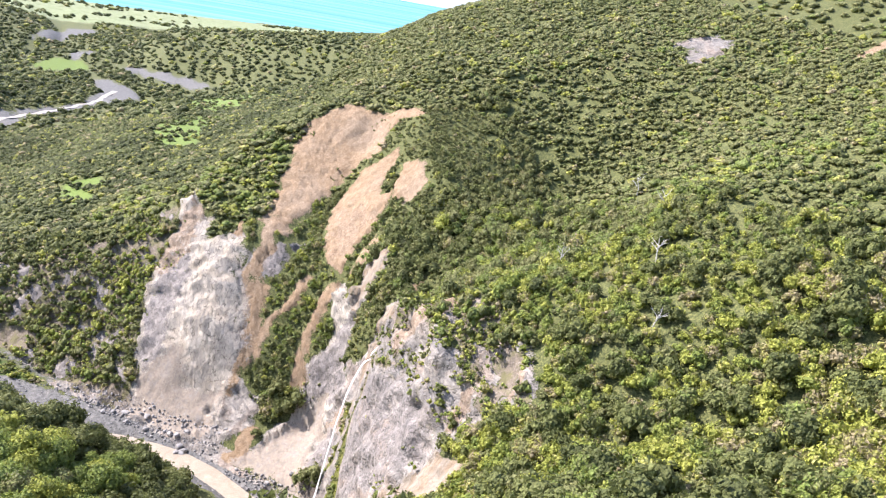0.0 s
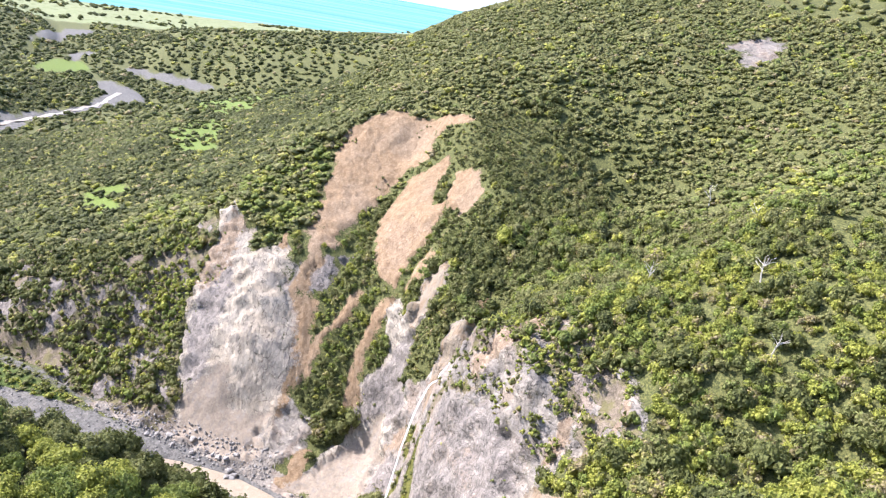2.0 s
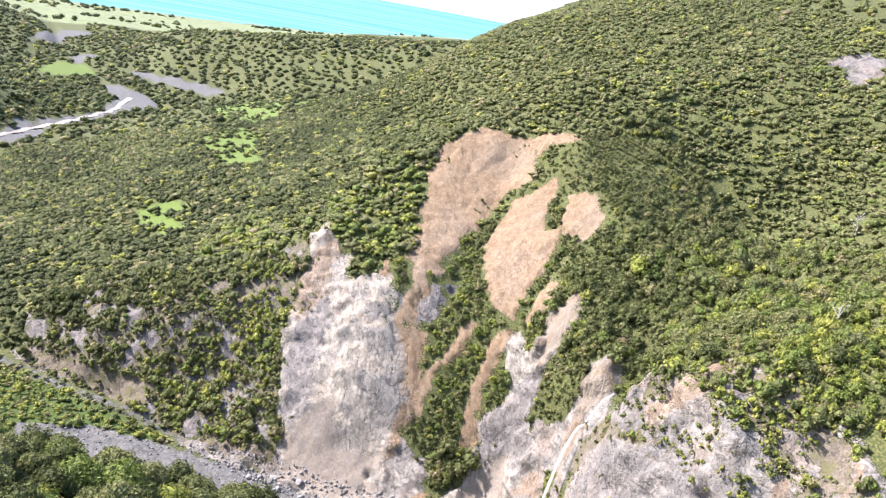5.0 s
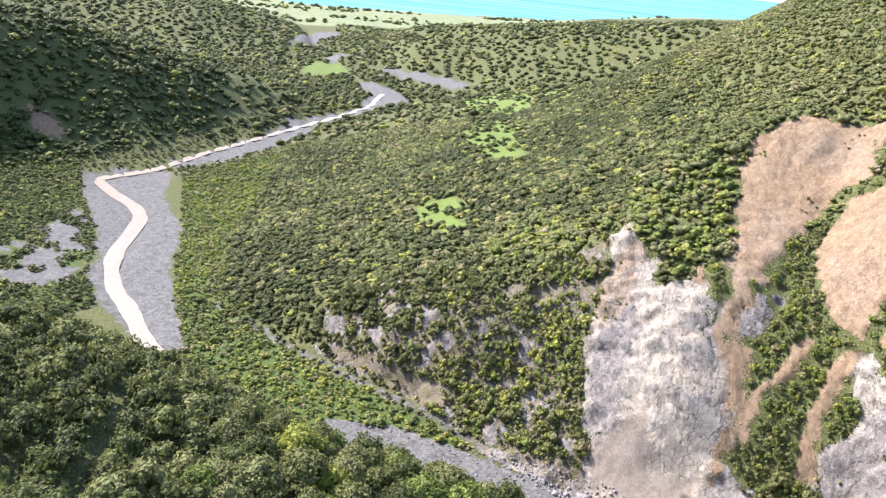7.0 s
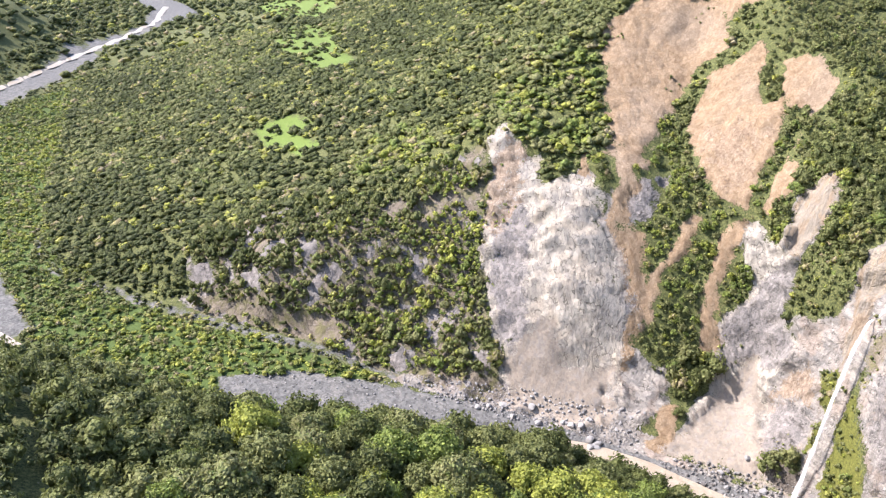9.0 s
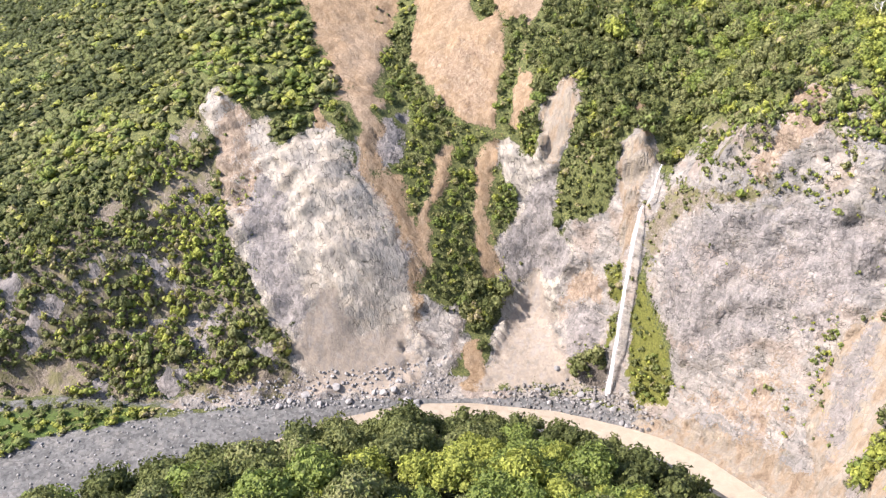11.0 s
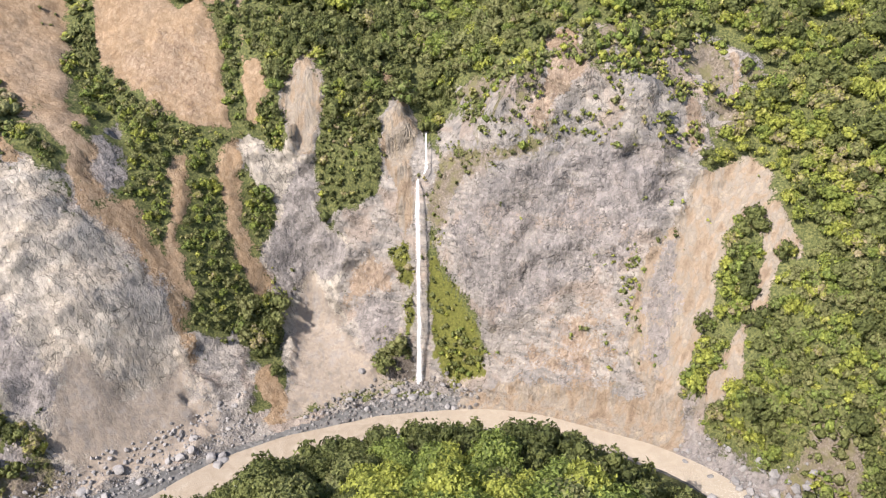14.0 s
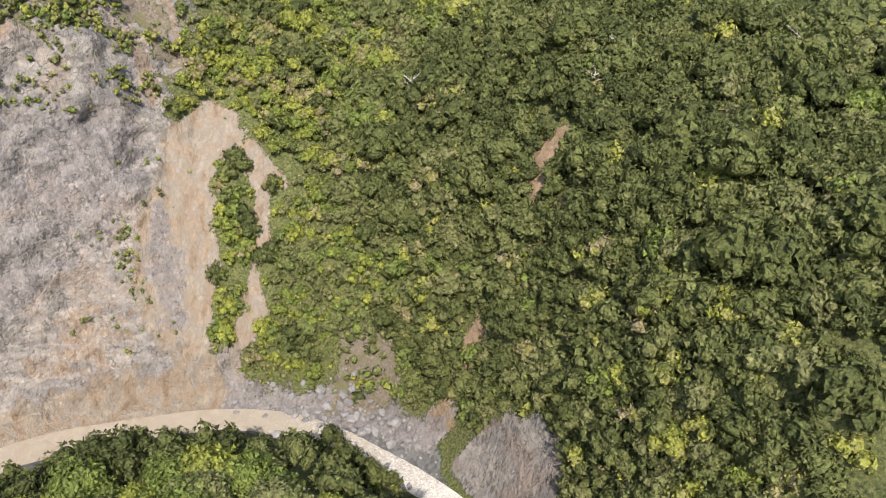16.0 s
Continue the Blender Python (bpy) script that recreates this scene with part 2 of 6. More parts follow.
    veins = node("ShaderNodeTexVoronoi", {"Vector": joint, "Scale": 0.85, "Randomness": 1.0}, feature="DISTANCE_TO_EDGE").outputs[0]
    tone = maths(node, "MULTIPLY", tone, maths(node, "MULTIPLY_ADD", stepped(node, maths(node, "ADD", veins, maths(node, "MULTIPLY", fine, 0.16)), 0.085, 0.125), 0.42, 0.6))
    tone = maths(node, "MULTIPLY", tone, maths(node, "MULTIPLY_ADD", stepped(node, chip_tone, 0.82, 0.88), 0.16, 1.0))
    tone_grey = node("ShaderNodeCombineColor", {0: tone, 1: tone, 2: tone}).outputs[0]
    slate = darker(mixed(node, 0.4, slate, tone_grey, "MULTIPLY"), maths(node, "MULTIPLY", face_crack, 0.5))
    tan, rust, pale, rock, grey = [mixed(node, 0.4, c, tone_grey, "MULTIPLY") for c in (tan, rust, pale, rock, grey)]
    wet = ramp(node, fine, [(0.3, rgb(0.07, 0.06, 0.05)), (0.6, rgb(0.135, 0.115, 0.095)), (0.75, rgb(0.2, 0.18, 0.15))])
    bushy = ramp(node, fine, [(0.3, rgb(0.037, 0.061, 0.015)), (0.55, rgb(0.068, 0.101, 0.024)), (0.75, rgb(0.099, 0.122, 0.045))])
    colour = floor
    colour = mixed(node, zone(zd[2]), colour, bushy)
    colour = mixed(node, zone(zc[1]), colour, pasture)
    colour = mixed(node, zone(zb[1]), colour, grass)
    colour = mixed(node, zone(zb[0]), colour, gravel)
    colour = mixed(node, zone(za[2]), colour, rock)
    colour = mixed(node, zone(za[0]), colour, tan)
    colour = mixed(node, zone(node("ShaderNodeAttribute", attribute_name="pale").outputs["Fac"]), colour, pale)
    colour = mixed(node, zone(za[1]), colour, grey)
    colour = mixed(node, maths(node, "MULTIPLY", zone(zd[0]), 0.85), colour, slate)
    colour = mixed(node, maths(node, "MULTIPLY", zone(zc[2]), 0.8), colour, rust)
    colour = mixed(node, zone(zc[0]), colour, scrub_ground)
    colour = mixed(node, zone(zd[1]), colour, wet)
    colour = mixed(node, zone(zb[2]), colour, moss)
    colour = mixed(node, zone(node("ShaderNodeAttribute", attribute_name="scree").outputs["Fac"]), colour, scree)
    link(colour, out.inputs["Base Color"])
    out.inputs["Roughness"].default_value = 0.92
    out.inputs["Specular IOR Level"].default_value = 0.25
    faces = maths(node, "ADD", maths(node, "ADD", big_face, mid_face), chip_face)
    stone = maths(node, "MAXIMUM", maths(node, "MAXIMUM", maths(node, "MULTIPLY", zone(za[1]), 0.85), zone(za[2])), maths(node, "MAXIMUM", maths(node, "MULTIPLY", zone(za[0]), 0.3), maths(node, "MULTIPLY", zone(zc[0]), 0.6)))
    relief = maths(node, "ADD", maths(node, "MULTIPLY", flutes, 0.12), maths(node, "MULTIPLY", fine, 0.14))
    relief = maths(node, "ADD", relief, maths(node, "MULTIPLY", craggy, 0.16))
    relief = maths(node, "ADD", relief, maths(node, "MULTIPLY", faces, maths(node, "MULTIPLY", stone, 0.9)))
    relief = maths(node, "ADD", relief, maths(node, "MULTIPLY", slip_form, maths(node, "MAXIMUM", zone(za[1]), maths(node, "MULTIPLY", zone(za[0]), 0.5))))
    relief = maths(node, "SUBTRACT", relief, maths(node, "MULTIPLY", maths(node, "MULTIPLY", maths(node, "MAXIMUM", slip_crack, face_crack), 0.25), stone))
    gullied = zone(node("ShaderNodeAttribute", attribute_name="pale").outputs["Fac"])
    relief = maths(node, "ADD", relief, maths(node, "MULTIPLY", shelf_upright, maths(node, "MULTIPLY", gullied, 0.22)))
    relief = maths(node, "ADD", relief, maths(node, "MULTIPLY", face_form, maths(node, "MAXIMUM", zone(za[2]), maths(node, "MULTIPLY", zone(zc[0]), 0.6))))
    bump = node("ShaderNodeBump", {"Strength": maths(node, "MULTIPLY_ADD", zone(node("ShaderNodeAttribute", attribute_name="scree").outputs["Fac"]), -0.36, 0.62), "Distance": 1.0, "Height": relief})
    link(bump.outputs[0], out.inputs["Normal"])
    return mat


def leaf_material():
    """Foliage: the shade of each tree from its own value, each clump a little different, speckled by leaves."""
    mat, node, link, out = shader("foliage")
    tint = node("ShaderNodeAttribute", attribute_name="tint").outputs["Fac"]
    geo = node("ShaderNodeNewGeometry").outputs
    each, where = geo["Random Per Island"], geo["Position"]
    fine = noise_of(node, where, 2.6, 5, 0.7)
    clump = noise_of(node, where, 0.9, 4, 0.6)
    value = maths(node, "ADD", tint, maths(node, "MULTIPLY", maths(node, "SUBTRACT", each, 0.5), 0.10))
    value = maths(node, "ADD", value, maths(node, "MULTIPLY", maths(node, "SUBTRACT", clump, 0.5), 0.22))
    colour = ramp(node, value, [(0.0, rgb(0.080, 0.097, 0.034)), (0.18, rgb(0.126, 0.144, 0.047)), (0.34, rgb(0.170, 0.188, 0.067)), (0.48, rgb(0.215, 0.217, 0.095)),
                                (0.6, rgb(0.168, 0.222, 0.056)), (0.76, rgb(0.264, 0.291, 0.062)), (0.9, rgb(0.337, 0.356, 0.073)), (1.0, rgb(0.290, 0.247, 0.149))])
    spray = node("ShaderNodeTexVoronoi", {"Vector": where, "Scale": 2.1, "Randomness": 1.0}).outputs
    each_spray = node("ShaderNodeSeparateColor", {0: spray["Color"]}).outputs[0]
    bright = maths(node, "MULTIPLY_ADD", each, 0.3, 0.68)
    bright = maths(node, "ADD", bright, maths(node, "MULTIPLY", each_spray, 0.45))
    bright = maths(node, "MULTIPLY", bright, maths(node, "MULTIPLY_ADD", fine, 1.3, 0.4))
    colour = mixed(node, 1.0, colour, node("ShaderNodeCombineColor", {0: bright, 1: bright, 2: bright}).outputs[0], "MULTIPLY")
    link(colour, out.inputs["Base Color"])
    out.inputs["Roughness"].default_value = 0.62
    out.inputs["Specular IOR Level"].default_value = 0.25
    bump = node("ShaderNodeBump", {"Strength": 0.9, "Distance": 0.45, "Height": maths(node, "SUBTRACT", maths(node, "ADD", maths(node, "MULTIPLY", clump, 1.0), maths(node, "MULTIPLY", fine, 0.5)), maths(node, "MULTIPLY", spray["Distance"], 1.1))})
    link(bump.outputs[0], out.inputs["Normal"])
    through_leaf = node("ShaderNodeBsdfTranslucent", {"Color": colour})
    both = node("ShaderNodeMixShader", {0: 0.36, 1: out.outputs[0], 2: through_leaf.outputs[0]})
    link(both.outputs[0], mat.node_tree.nodes["Material Output"].inputs["Surface"])
    return mat


def plain_material(name, dark, light, scale, rough=0.85, bump=0.3, spec=0.3, stretch=(1, 1, 1)):
    mat, node, link, out = shader(name)
    where = stretched(node, node("ShaderNodeTexCoord").outputs["Object"], *stretch)
    n = noise_of(node, where, scale, 6, 0.65)
    fine = noise_of(node, where, scale * 7, 4, 0.6)
    each = node("ShaderNodeObjectInfo").outputs["Random"]
    isle = node("ShaderNodeNewGeometry").outputs["Random Per Island"]
    value = maths(node, "ADD", maths(node, "MULTIPLY_ADD", fine, 0.35, n), maths(node, "MULTIPLY", maths(node, "ADD", each, isle), 0.16))
    link(ramp(node, value, [(0.42, dark), (0.95, light)]), out.inputs["Base Color"])
    out.inputs["Roughness"].default_value = rough
    out.inputs["Specular IOR Level"].default_value = spec
    b = node("ShaderNodeBump", {"Strength": bump, "Distance": 0.3, "Height": maths(node, "ADD", n, maths(node, "MULTIPLY", fine, 0.4))})
    link(b.outputs[0], out.inputs["Normal"])
    return mat


def river_material():
    """Milky, silt-laden water with paler broken water where it runs fast."""
    mat, node, link, out = shader("silty_water")
    where = node("ShaderNodeTexCoord").outputs["Object"]
    swirl = noise_of(node, where, 0.35, 5, 0.6, 1.2)
    ripple = noise_of(node, where, 2.6, 5, 0.65, 0.8)
    foam = node("ShaderNodeAttribute", attribute_name="foam").outputs["Fac"]
    body = ramp(node, swirl, [(0.3, rgb(0.27, 0.222, 0.166)), (0.6, rgb(0.34, 0.29, 0.225)), (0.8, rgb(0.41, 0.36, 0.295))])
    white = stepped(node, maths(node, "ADD", maths(node, "MULTIPLY", foam, 0.55), maths(node, "MULTIPLY", ripple, 0.75)), 0.72, 0.9)
    churned = mixed(node, maths(node, "MULTIPLY", foam, 0.55), body, rgb(0.56, 0.49, 0.39))
    link(mixed(node, white, churned, rgb(0.74, 0.72, 0.67)), out.inputs["Base Color"])
    out.inputs["Roughness"].default_value = 0.34
    b = node("ShaderNodeBump", {"Strength": 0.5, "Distance": 0.25, "Height": maths(node, "ADD", ripple, swirl)})
    link(b.outputs[0], out.inputs["Normal"])
    return mat


def fall_material(cover):
    """Falling white water: opaque in the middle, torn into threads at the sides."""
    mat, node, link, out = shader("falling_water")
    where = node("ShaderNodeTexCoord").outputs["Object"]
    threads = noise_of(node, stretched(node, where, 2.6, 1.0, 0.12), 1.0, 5, 0.65, 0.4)
    spray = noise_of(node, where, 1.4, 5, 0.7)
    side = node("ShaderNodeAttribute", attribute_name="core").outputs["Fac"]
    link(ramp(node, threads, [(0.38, rgb(0.6, 0.615, 0.625)), (0.6, rgb(0.88, 0.88, 0.88))]), out.inputs["Base Color"])
    out.inputs["Roughness"].default_value = 0.5
    value = maths(node, "ADD", maths(node, "MULTIPLY", side, 0.9), maths(node, "ADD", maths(node, "MULTIPLY", threads, 0.5), maths(node, "MULTIPLY", spray, 0.35)))
    link(stepped(node, value, 0.9 - cover, 1.5 - cover), out.inputs["Alpha"])
    return mat


def sea_material():
    mat, node, link, out = shader("sea_water")
    where = node("ShaderNodeTexCoord").outputs["Object"]
    bands = noise_of(node, stretched(node, where, 0.0016, 0.00035, 1), 1.0, 4, 0.5)
    link(ramp(node, bands, [(0.32, rgb(0.06, 0.22, 0.29)), (0.5, rgb(0.1, 0.28, 0.34)), (0.68, rgb(0.19, 0.33, 0.37))]), out.inputs["Base Color"])
    out.inputs["Roughness"].default_value = 0.8
    out.inputs["Specular IOR Level"].default_value = 0.1
    return mat


def cloud_material():
    """Bright cloud far out over the sea: a backdrop with a faint glow added to its colour."""
    mat, node, link, out = shader("sea_cloud")
    where = node("ShaderNodeTexCoord").outputs["Object"]
    n = noise_of(node, stretched(node, where, 0.0012, 0.0012, 0.006), 1.0, 4, 0.5)
    link(ramp(node, n, [(0.3, rgb(0.62, 0.68, 0.74)), (0.6, rgb(0.8, 0.81, 0.82))]), out.inputs["Base Color"])
    link(ramp(node, n, [(0.3, rgb(0.62, 0.70, 0.78)), (0.6, rgb(0.8, 0.82, 0.84))]), out.inputs["Emission Color"])
    out.inputs["Emission Strength"].default_value = 0.45
    out.inputs["Roughness"].default_value = 1.0
    return mat


CLOUD = cloud_material()
LAND, LEAF = ground_material(), leaf_material()
BARK = plain_material("bark", rgb(0.06, 0.05, 0.04), rgb(0.17, 0.15, 0.125), 1.2, stretch=(1, 1, 0.2))
DEADWOOD = plain_material("bleached_wood", rgb(0.32, 0.30, 0.27), rgb(0.55, 0.53, 0.49), 1.2, stretch=(1, 1, 0.2))
BOULDER = plain_material("grey_boulder", rgb(0.10, 0.099, 0.10), rgb(0.27, 0.262, 0.255), 0.5)
WET_ROCK = plain_material("wet_dark_rock", rgb(0.06, 0.056, 0.053), rgb(0.2, 0.188, 0.176), 0.6, rough=0.45, spec=0.5)
RIVER_WATER, SEA_WATER = river_material(), sea_material()
FALL_WATER, FALL_THIN = fall_material(0.12), fall_material(-0.1)

# ---- the land: break lines of the terrain, from which one sheet is relaxed ----
RIVER = [(50, -300, 44), (58, -170, 26), (64, -110, 18), (75, -82, 14), (76, -69, 12.5), (72.5, -59, 11), (70, -51, 9.8), (67.5, -43, 8.8), (63, -34.5, 7.8), (58.5, -28.5, 7.2), (53, -24.5, 6.6), (47, -22, 5.8), (38, -18.5, 4.8),
         (29, -15.5, 3.8), (19, -13.5, 2.8), (10, -14.5, 1.9), (-3, -17, 1), (-14, -22, 0.6), (-25, -28, 0.2), (-34, -37, -0.2), (-42, -47, -0.6), (-50, -64, -1.2),
         (-64, -92, -2.4), (-86, -121, -4), (-120, -150, -6), (-156, -171, -8), (-191, -183, -9.4), (-208, -191, -9.8), (-228, -196, -10.1), (-248, -198, -10.5), (-272, -197, -11), (-298, -195, -11.5), (-318, -201, -11.9), (-342, -217, -12.3), (-366, -231, -12.7),
         (-392, -204, -13.4), (-450, -175, -14.2), (-531, -125, -15.6), (-600, -82, -16.4), (-660, -50, -17), (-740, -28, -18), (-800, -42, -20),
         (-960, -60, -24), (-1200, -85, -30), (-1700, -120, -38), (-2300, -150, -45)]
LINES = [
    # toe of the northern bank
    [(66, -175, 32), (72, -110, 24), (78, -80, 18), (80, -56, 13.5), (76, -42, 11.5), (71, -32, 10), (58, -22, 9), (48, -16, 7.5), (36, -11, 6), (20, -6, 3.5), (8, -3, 2), (0, -1, 0.5),
     (-10, -8, 0.5), (-27, -20, 1), (-48, -38, 1), (-62, -52, 1), (-80, -68, 0.5), (-103, -82, 1), (-122, -99, -1), (-150, -118, -5), (-190, -146, -8),
     (-235, -152, -9), (-300, -150, -10), (-360, -140, -12), (-480, -121, -14), (-600, -60, -15), (-690, 10, -16), (-790, 52, -18), (-900, 10, -20)],
    # about 15 m up
    [(80, -150, 48), (76, -100, 37), (83, -75, 28), (85, -54, 25), (78.5, -36, 21), (68, -28, 20), (59, -20, 19), (50, -12, 17), (38, -8, 15), (20, -1.5, 14), (3, 2.5, 12),
     (-3, 3, 14), (-10, 1, 10), (-20, 5, 12), (-28, 2, 9), (-38, -12, 12), (-47.5, -21, 10.5), (-60, -39, 13), (-72, -47, 14), (-90, -58, 12),
     (-112, -79, 14), (-124, -91, 15), (-160, -106, 14), (-240, -110, 6), (-330, -90, 3), (-480, -60, 2)],
    # about 30 m up
    [(90, -150, 66), (84, -105, 58), (87, -74, 51), (87.5, -53, 44), (82, -36, 37), (72, -20, 36), (62, -13, 33), (54, -7, 31), (43, -3, 35), (33, -1.5, 26), (10, 1, 28), (1, 5, 30),
     (-3, 6, 30), (-14, 9, 26), (-27, 8, 20), (-39, 0, 25), (-50, -11, 26), (-60, -26, 31), (-75, -32, 31), (-95, -48, 31), (-114, -71.5, 29), (-125, -77, 27),
     (-150, -82, 21), (-205, -62, 27), (-268, -55, 27), (-360, -5, 26), (-480, 40, 18), (-660, 120, 15)],
    # about 45 m up
    [(108, -150, 84), (100, -100, 74), (92.5, -61, 62), (89, -42, 56), (76, -9, 47), (67, -4, 53), (60, 4, 51), (46, 1, 46), (39, 3, 54), (31, 3, 48), (17, 2, 47), (12, 3, 45),
     (2, 9, 45), (-2, 8.5, 44), (-8, 13, 48), (-17, 12, 49), (-29, 12.5, 46), (-36, 9, 40), (-45, 6, 41), (-60, -6, 41), (-72, -20, 47), (-88, -25, 46),
     (-108, -42, 43), (-120, -52, 39), (-150, -52, 38), (-207, -33, 38), (-295, 18, 38)],
    # about 60 m up
    [(128, -150, 92), (122, -100, 88), (118, -62, 80), (105, -42, 74), (95, -8, 64), (76, 6, 60), (60, 12, 65), (50, 10, 66.5), (41, 6, 70), (26, 10, 74), (15, 5, 69), (12, 6, 61),
     (3, 18, 55), (-2, 20, 51), (-6, 16, 56), (-12, 17, 60), (-27, 20, 67), (-45, 14, 57), (-57, 8, 54), (-72, -5, 56), (-86, -13, 58), (-101, -24, 60),
     (-112, -21, 62), (-125, -25, 57), (-175, 5, 66), (-250, 30, 58), (-360, 90, 48)],
    # rim of the slips and the slope above the rock face
    [(165, -100, 98), (140, -30, 86), (124, 10, 80), (107, 35, 79), (85, 33, 79), (65, 25, 78), (40, 25, 82), (26, 22, 78), (8, 23, 69), (-5, 33, 66), (-30, 48, 82), (-40, 41, 85.5), (-55, 38, 88),
     (-77, 46, 100), (-100, 42, 98), (-113, 31, 97), (-125, -6, 74), (-175, 34, 84), (-252, 80, 110), (-360, 140, 108), (-450, 150, 78), (-540, 150, 42)],
    # floor of the long tan slip, and a hollow above the rock face
    [(-97, 33, 85), (-88, 24, 74), (-76, 14, 62.5), (-68, 5, 54.5), (-60, -3, 45)],
    [(-10, 58, 79), (8, 58, 81), (25, 53, 87)],
    # upper slope
    [(230, -90, 100), (195, -20, 98), (155, 30, 97), (110, 60, 100), (80, 54, 104), (64, 44, 93), (35, 74, 110), (6, 81, 96), (-30, 78, 82), (-55, 66, 95), (-92, 82, 119), (-110, 61, 114),
     (-160, 72, 118), (-250, 130, 136), (-370, 180, 124), (-470, 210, 92)],
    # crest
    [(330, 60, 150), (220, 90, 140), (140, 140, 146), (60, 170, 150), (0, 180, 146), (-56, 165, 136), (-72, 148, 137), (-97, 132, 137), (-180, 150, 150), (-290, 210, 162), (-420, 270, 140),
     (-500, 400, 122)],
    [(420, 300, 260), (200, 330, 240), (0, 340, 230), (-200, 330, 205), (-420, 420, 160), (-700, 600, 105), (-1000, 900, 60)],
    # toe of the southern bank
    [(44, -300, 50), (51, -165, 30), (56, -110, 21), (64, -78, 16), (65, -56, 12.5), (58, -40, 9.5), (46, -32, 8), (30, -25, 6), (10, -23, 4), (-12, -31, 2.5), (-29, -47, 1.5), (-41, -70, 0),
     (-50, -96, -2), (-62, -120, -4), (-88, -148, -6), (-122, -180, -8), (-168, -222, -9), (-200, -255, -10), (-260, -275, -10), (-330, -290, -10), (-400, -300, -9),
     (-385, -245, -12), (-430, -206, -13), (-510, -174, -14), (-600, -112, -15), (-660, -84, -16), (-740, -90, -18), (-900, -110, -21)],
    # shoulder and crest of the southern spur
    [(50, -140, 46), (50, -105, 39), (50, -80, 34), (44, -60, 28), (31, -48, 24), (15, -39, 17), (0, -44, 17), (-15, -62, 20), (-27, -88, 23), (-38, -116, 26), (-54, -144, 36), (-72, -166, 33),
     (-110, -204, 28), (-160, -256, 28)],
    [(46, -100, 45), (36, -74, 34), (18, -69, 31), (3, -78, 32), (-8, -100, 36), (-14, -118, 41), (-20, -140, 47), (-30, -165, 55), (-52, -190, 58), (-85, -235, 60)],
    [(70, -300, 90), (48, -170, 70), (30, -150, 60), (4, -140, 51), (0, -190, 64), (-30, -260, 78), (-120, -330, 70), (-220, -340, 30)],
    [(200, -260, 110), (350, -120, 130), (600, 0, 230)],
    [(60, -500, 130), (-150, -520, 120), (-400, -400, 97), (-490, -300, 78), (-530, -255, 62), (-570, -220, 45), (-608, -169, 30), (-636, -132, 9), (-655, -100, -10)],
    [(-560, -480, 40), (-620, -330, 10), (-680, -220, -8), (-720, -150, -16)],
    [(700, -700, 260), (0, -900, 200), (-600, -800, 90), (-1100, -700, 40)],
    # headland across the valley, and the side valley before it
    [(-1235, 62, 12), (-1110, 130, 31), (-977, 234, 50), (-880, 275, 64), (-790, 305, 79), (-650, 400, 100)],
    [(-760, 100, -8), (-690, 160, 8), (-610, 235, 34), (-530, 310, 70)],
    [(-1235, -100, -8), (-1200, -140, 4), (-1180, -190, 16), (-1160, -300, 24), (-1150, -420, 32)],
    [(-780, -420, -6), (-860, -300, -14), (-980, -240, -18), (-1060, -420, -10)],
    # far valley, river terraces, headland and the coast
    [(-830, 75, -14), (-880, 125, 14), (-960, 150, 26), (-1060, 110, 20), (-1180, 335, 40), (-1350, 430, 36), (-1300, 250, 22), (-1240, 180, 19), (-1500, 330, -6)],
    [(-960, 10, -18), (-1040, 40, 6), (-1150, 80, 12), (-1230, 20, -22), (-1300, 90, -10)],
    [(-980, -130, -22), (-1080, -190, -14), (-1330, -190, 6), (-1350, -420, 20), (-1420, -140, -10), (-1500, -300, 10), (-1700, -500, 20), (-1600, -180, -33)],
    [(-2100, 800, 0), (-2250, 950, 26), (-2350, 1150, 22), (-1900, 900, 20), (-1700, 800, 40), (-1300, 900, 80)],
    [(-1600, 60, -36), (-1800, 260, -38), (-2000, 420, -36), (-2100, 600, -30), (-1800, -250, -40), (-1800, -600, -10)],
    [(-2250, -900, -44), (-2240, -200, -46), (-2250, 200, -46), (-2300, 500, -46), (-2480, 850, -46), (-2600, 1300, -46), (-2900, 2200, -46)],
    [(-2600, -900, -60), (-2600, 300, -60), (-2900, 900, -60), (-3300, 2200, -60), (-4700, 0, -60), (-4700, 2500, -60), (-4700, -2500, -60)],
    [(-1500, 2500, 250), (0, 2500, 420), (2500, 2500, 500), (2500, 0, 420), (2500, -2500, 500), (0, -2500, 420), (-2200, -2500, 150)],
]


def graded(first, last, step, low, high, growth, cap):
    """Grid lines: even between first and last, then wider and wider out to low and high."""
    mid = list(np.arange(first, last + 1e-6, step))
    lo, d = [first], step
    while lo[-1] > low:
        d = min(d * growth, cap)
        lo.append(lo[-1] - d)
    hi, d = [mid[-1]], step
    while hi[-1] < high:
        d = min(d * growth, cap)
        hi.append(hi[-1] + d)
    return np.array(lo[:0:-1] + mid + hi[1:])


GX = graded(-125, 106, 0.9, -4700, 2600, 1.05, 90)
GY = graded(-86, 56, 0.9, -2600, 2600, 1.05, 90)
GY = np.concatenate([GY[(GY < -31.3) | (GY > 22.4)], np.arange(-31.0, -9.1, 0.4), np.arange(-9.0, 14.01, 0.25), np.arange(14.4, 22.3, 0.4)])
GY = np.sort(GY)


def sampled(line, gap):
    out = []
    for a, b in zip(line, line[1:]):
        n = max(2, int(math.dist(a[:2], b[:2]) / gap))
        out += [tuple(np.array(a) + (np.array(b) - a) * k / n) for k in range(n)]
    return out + [line[-1]]


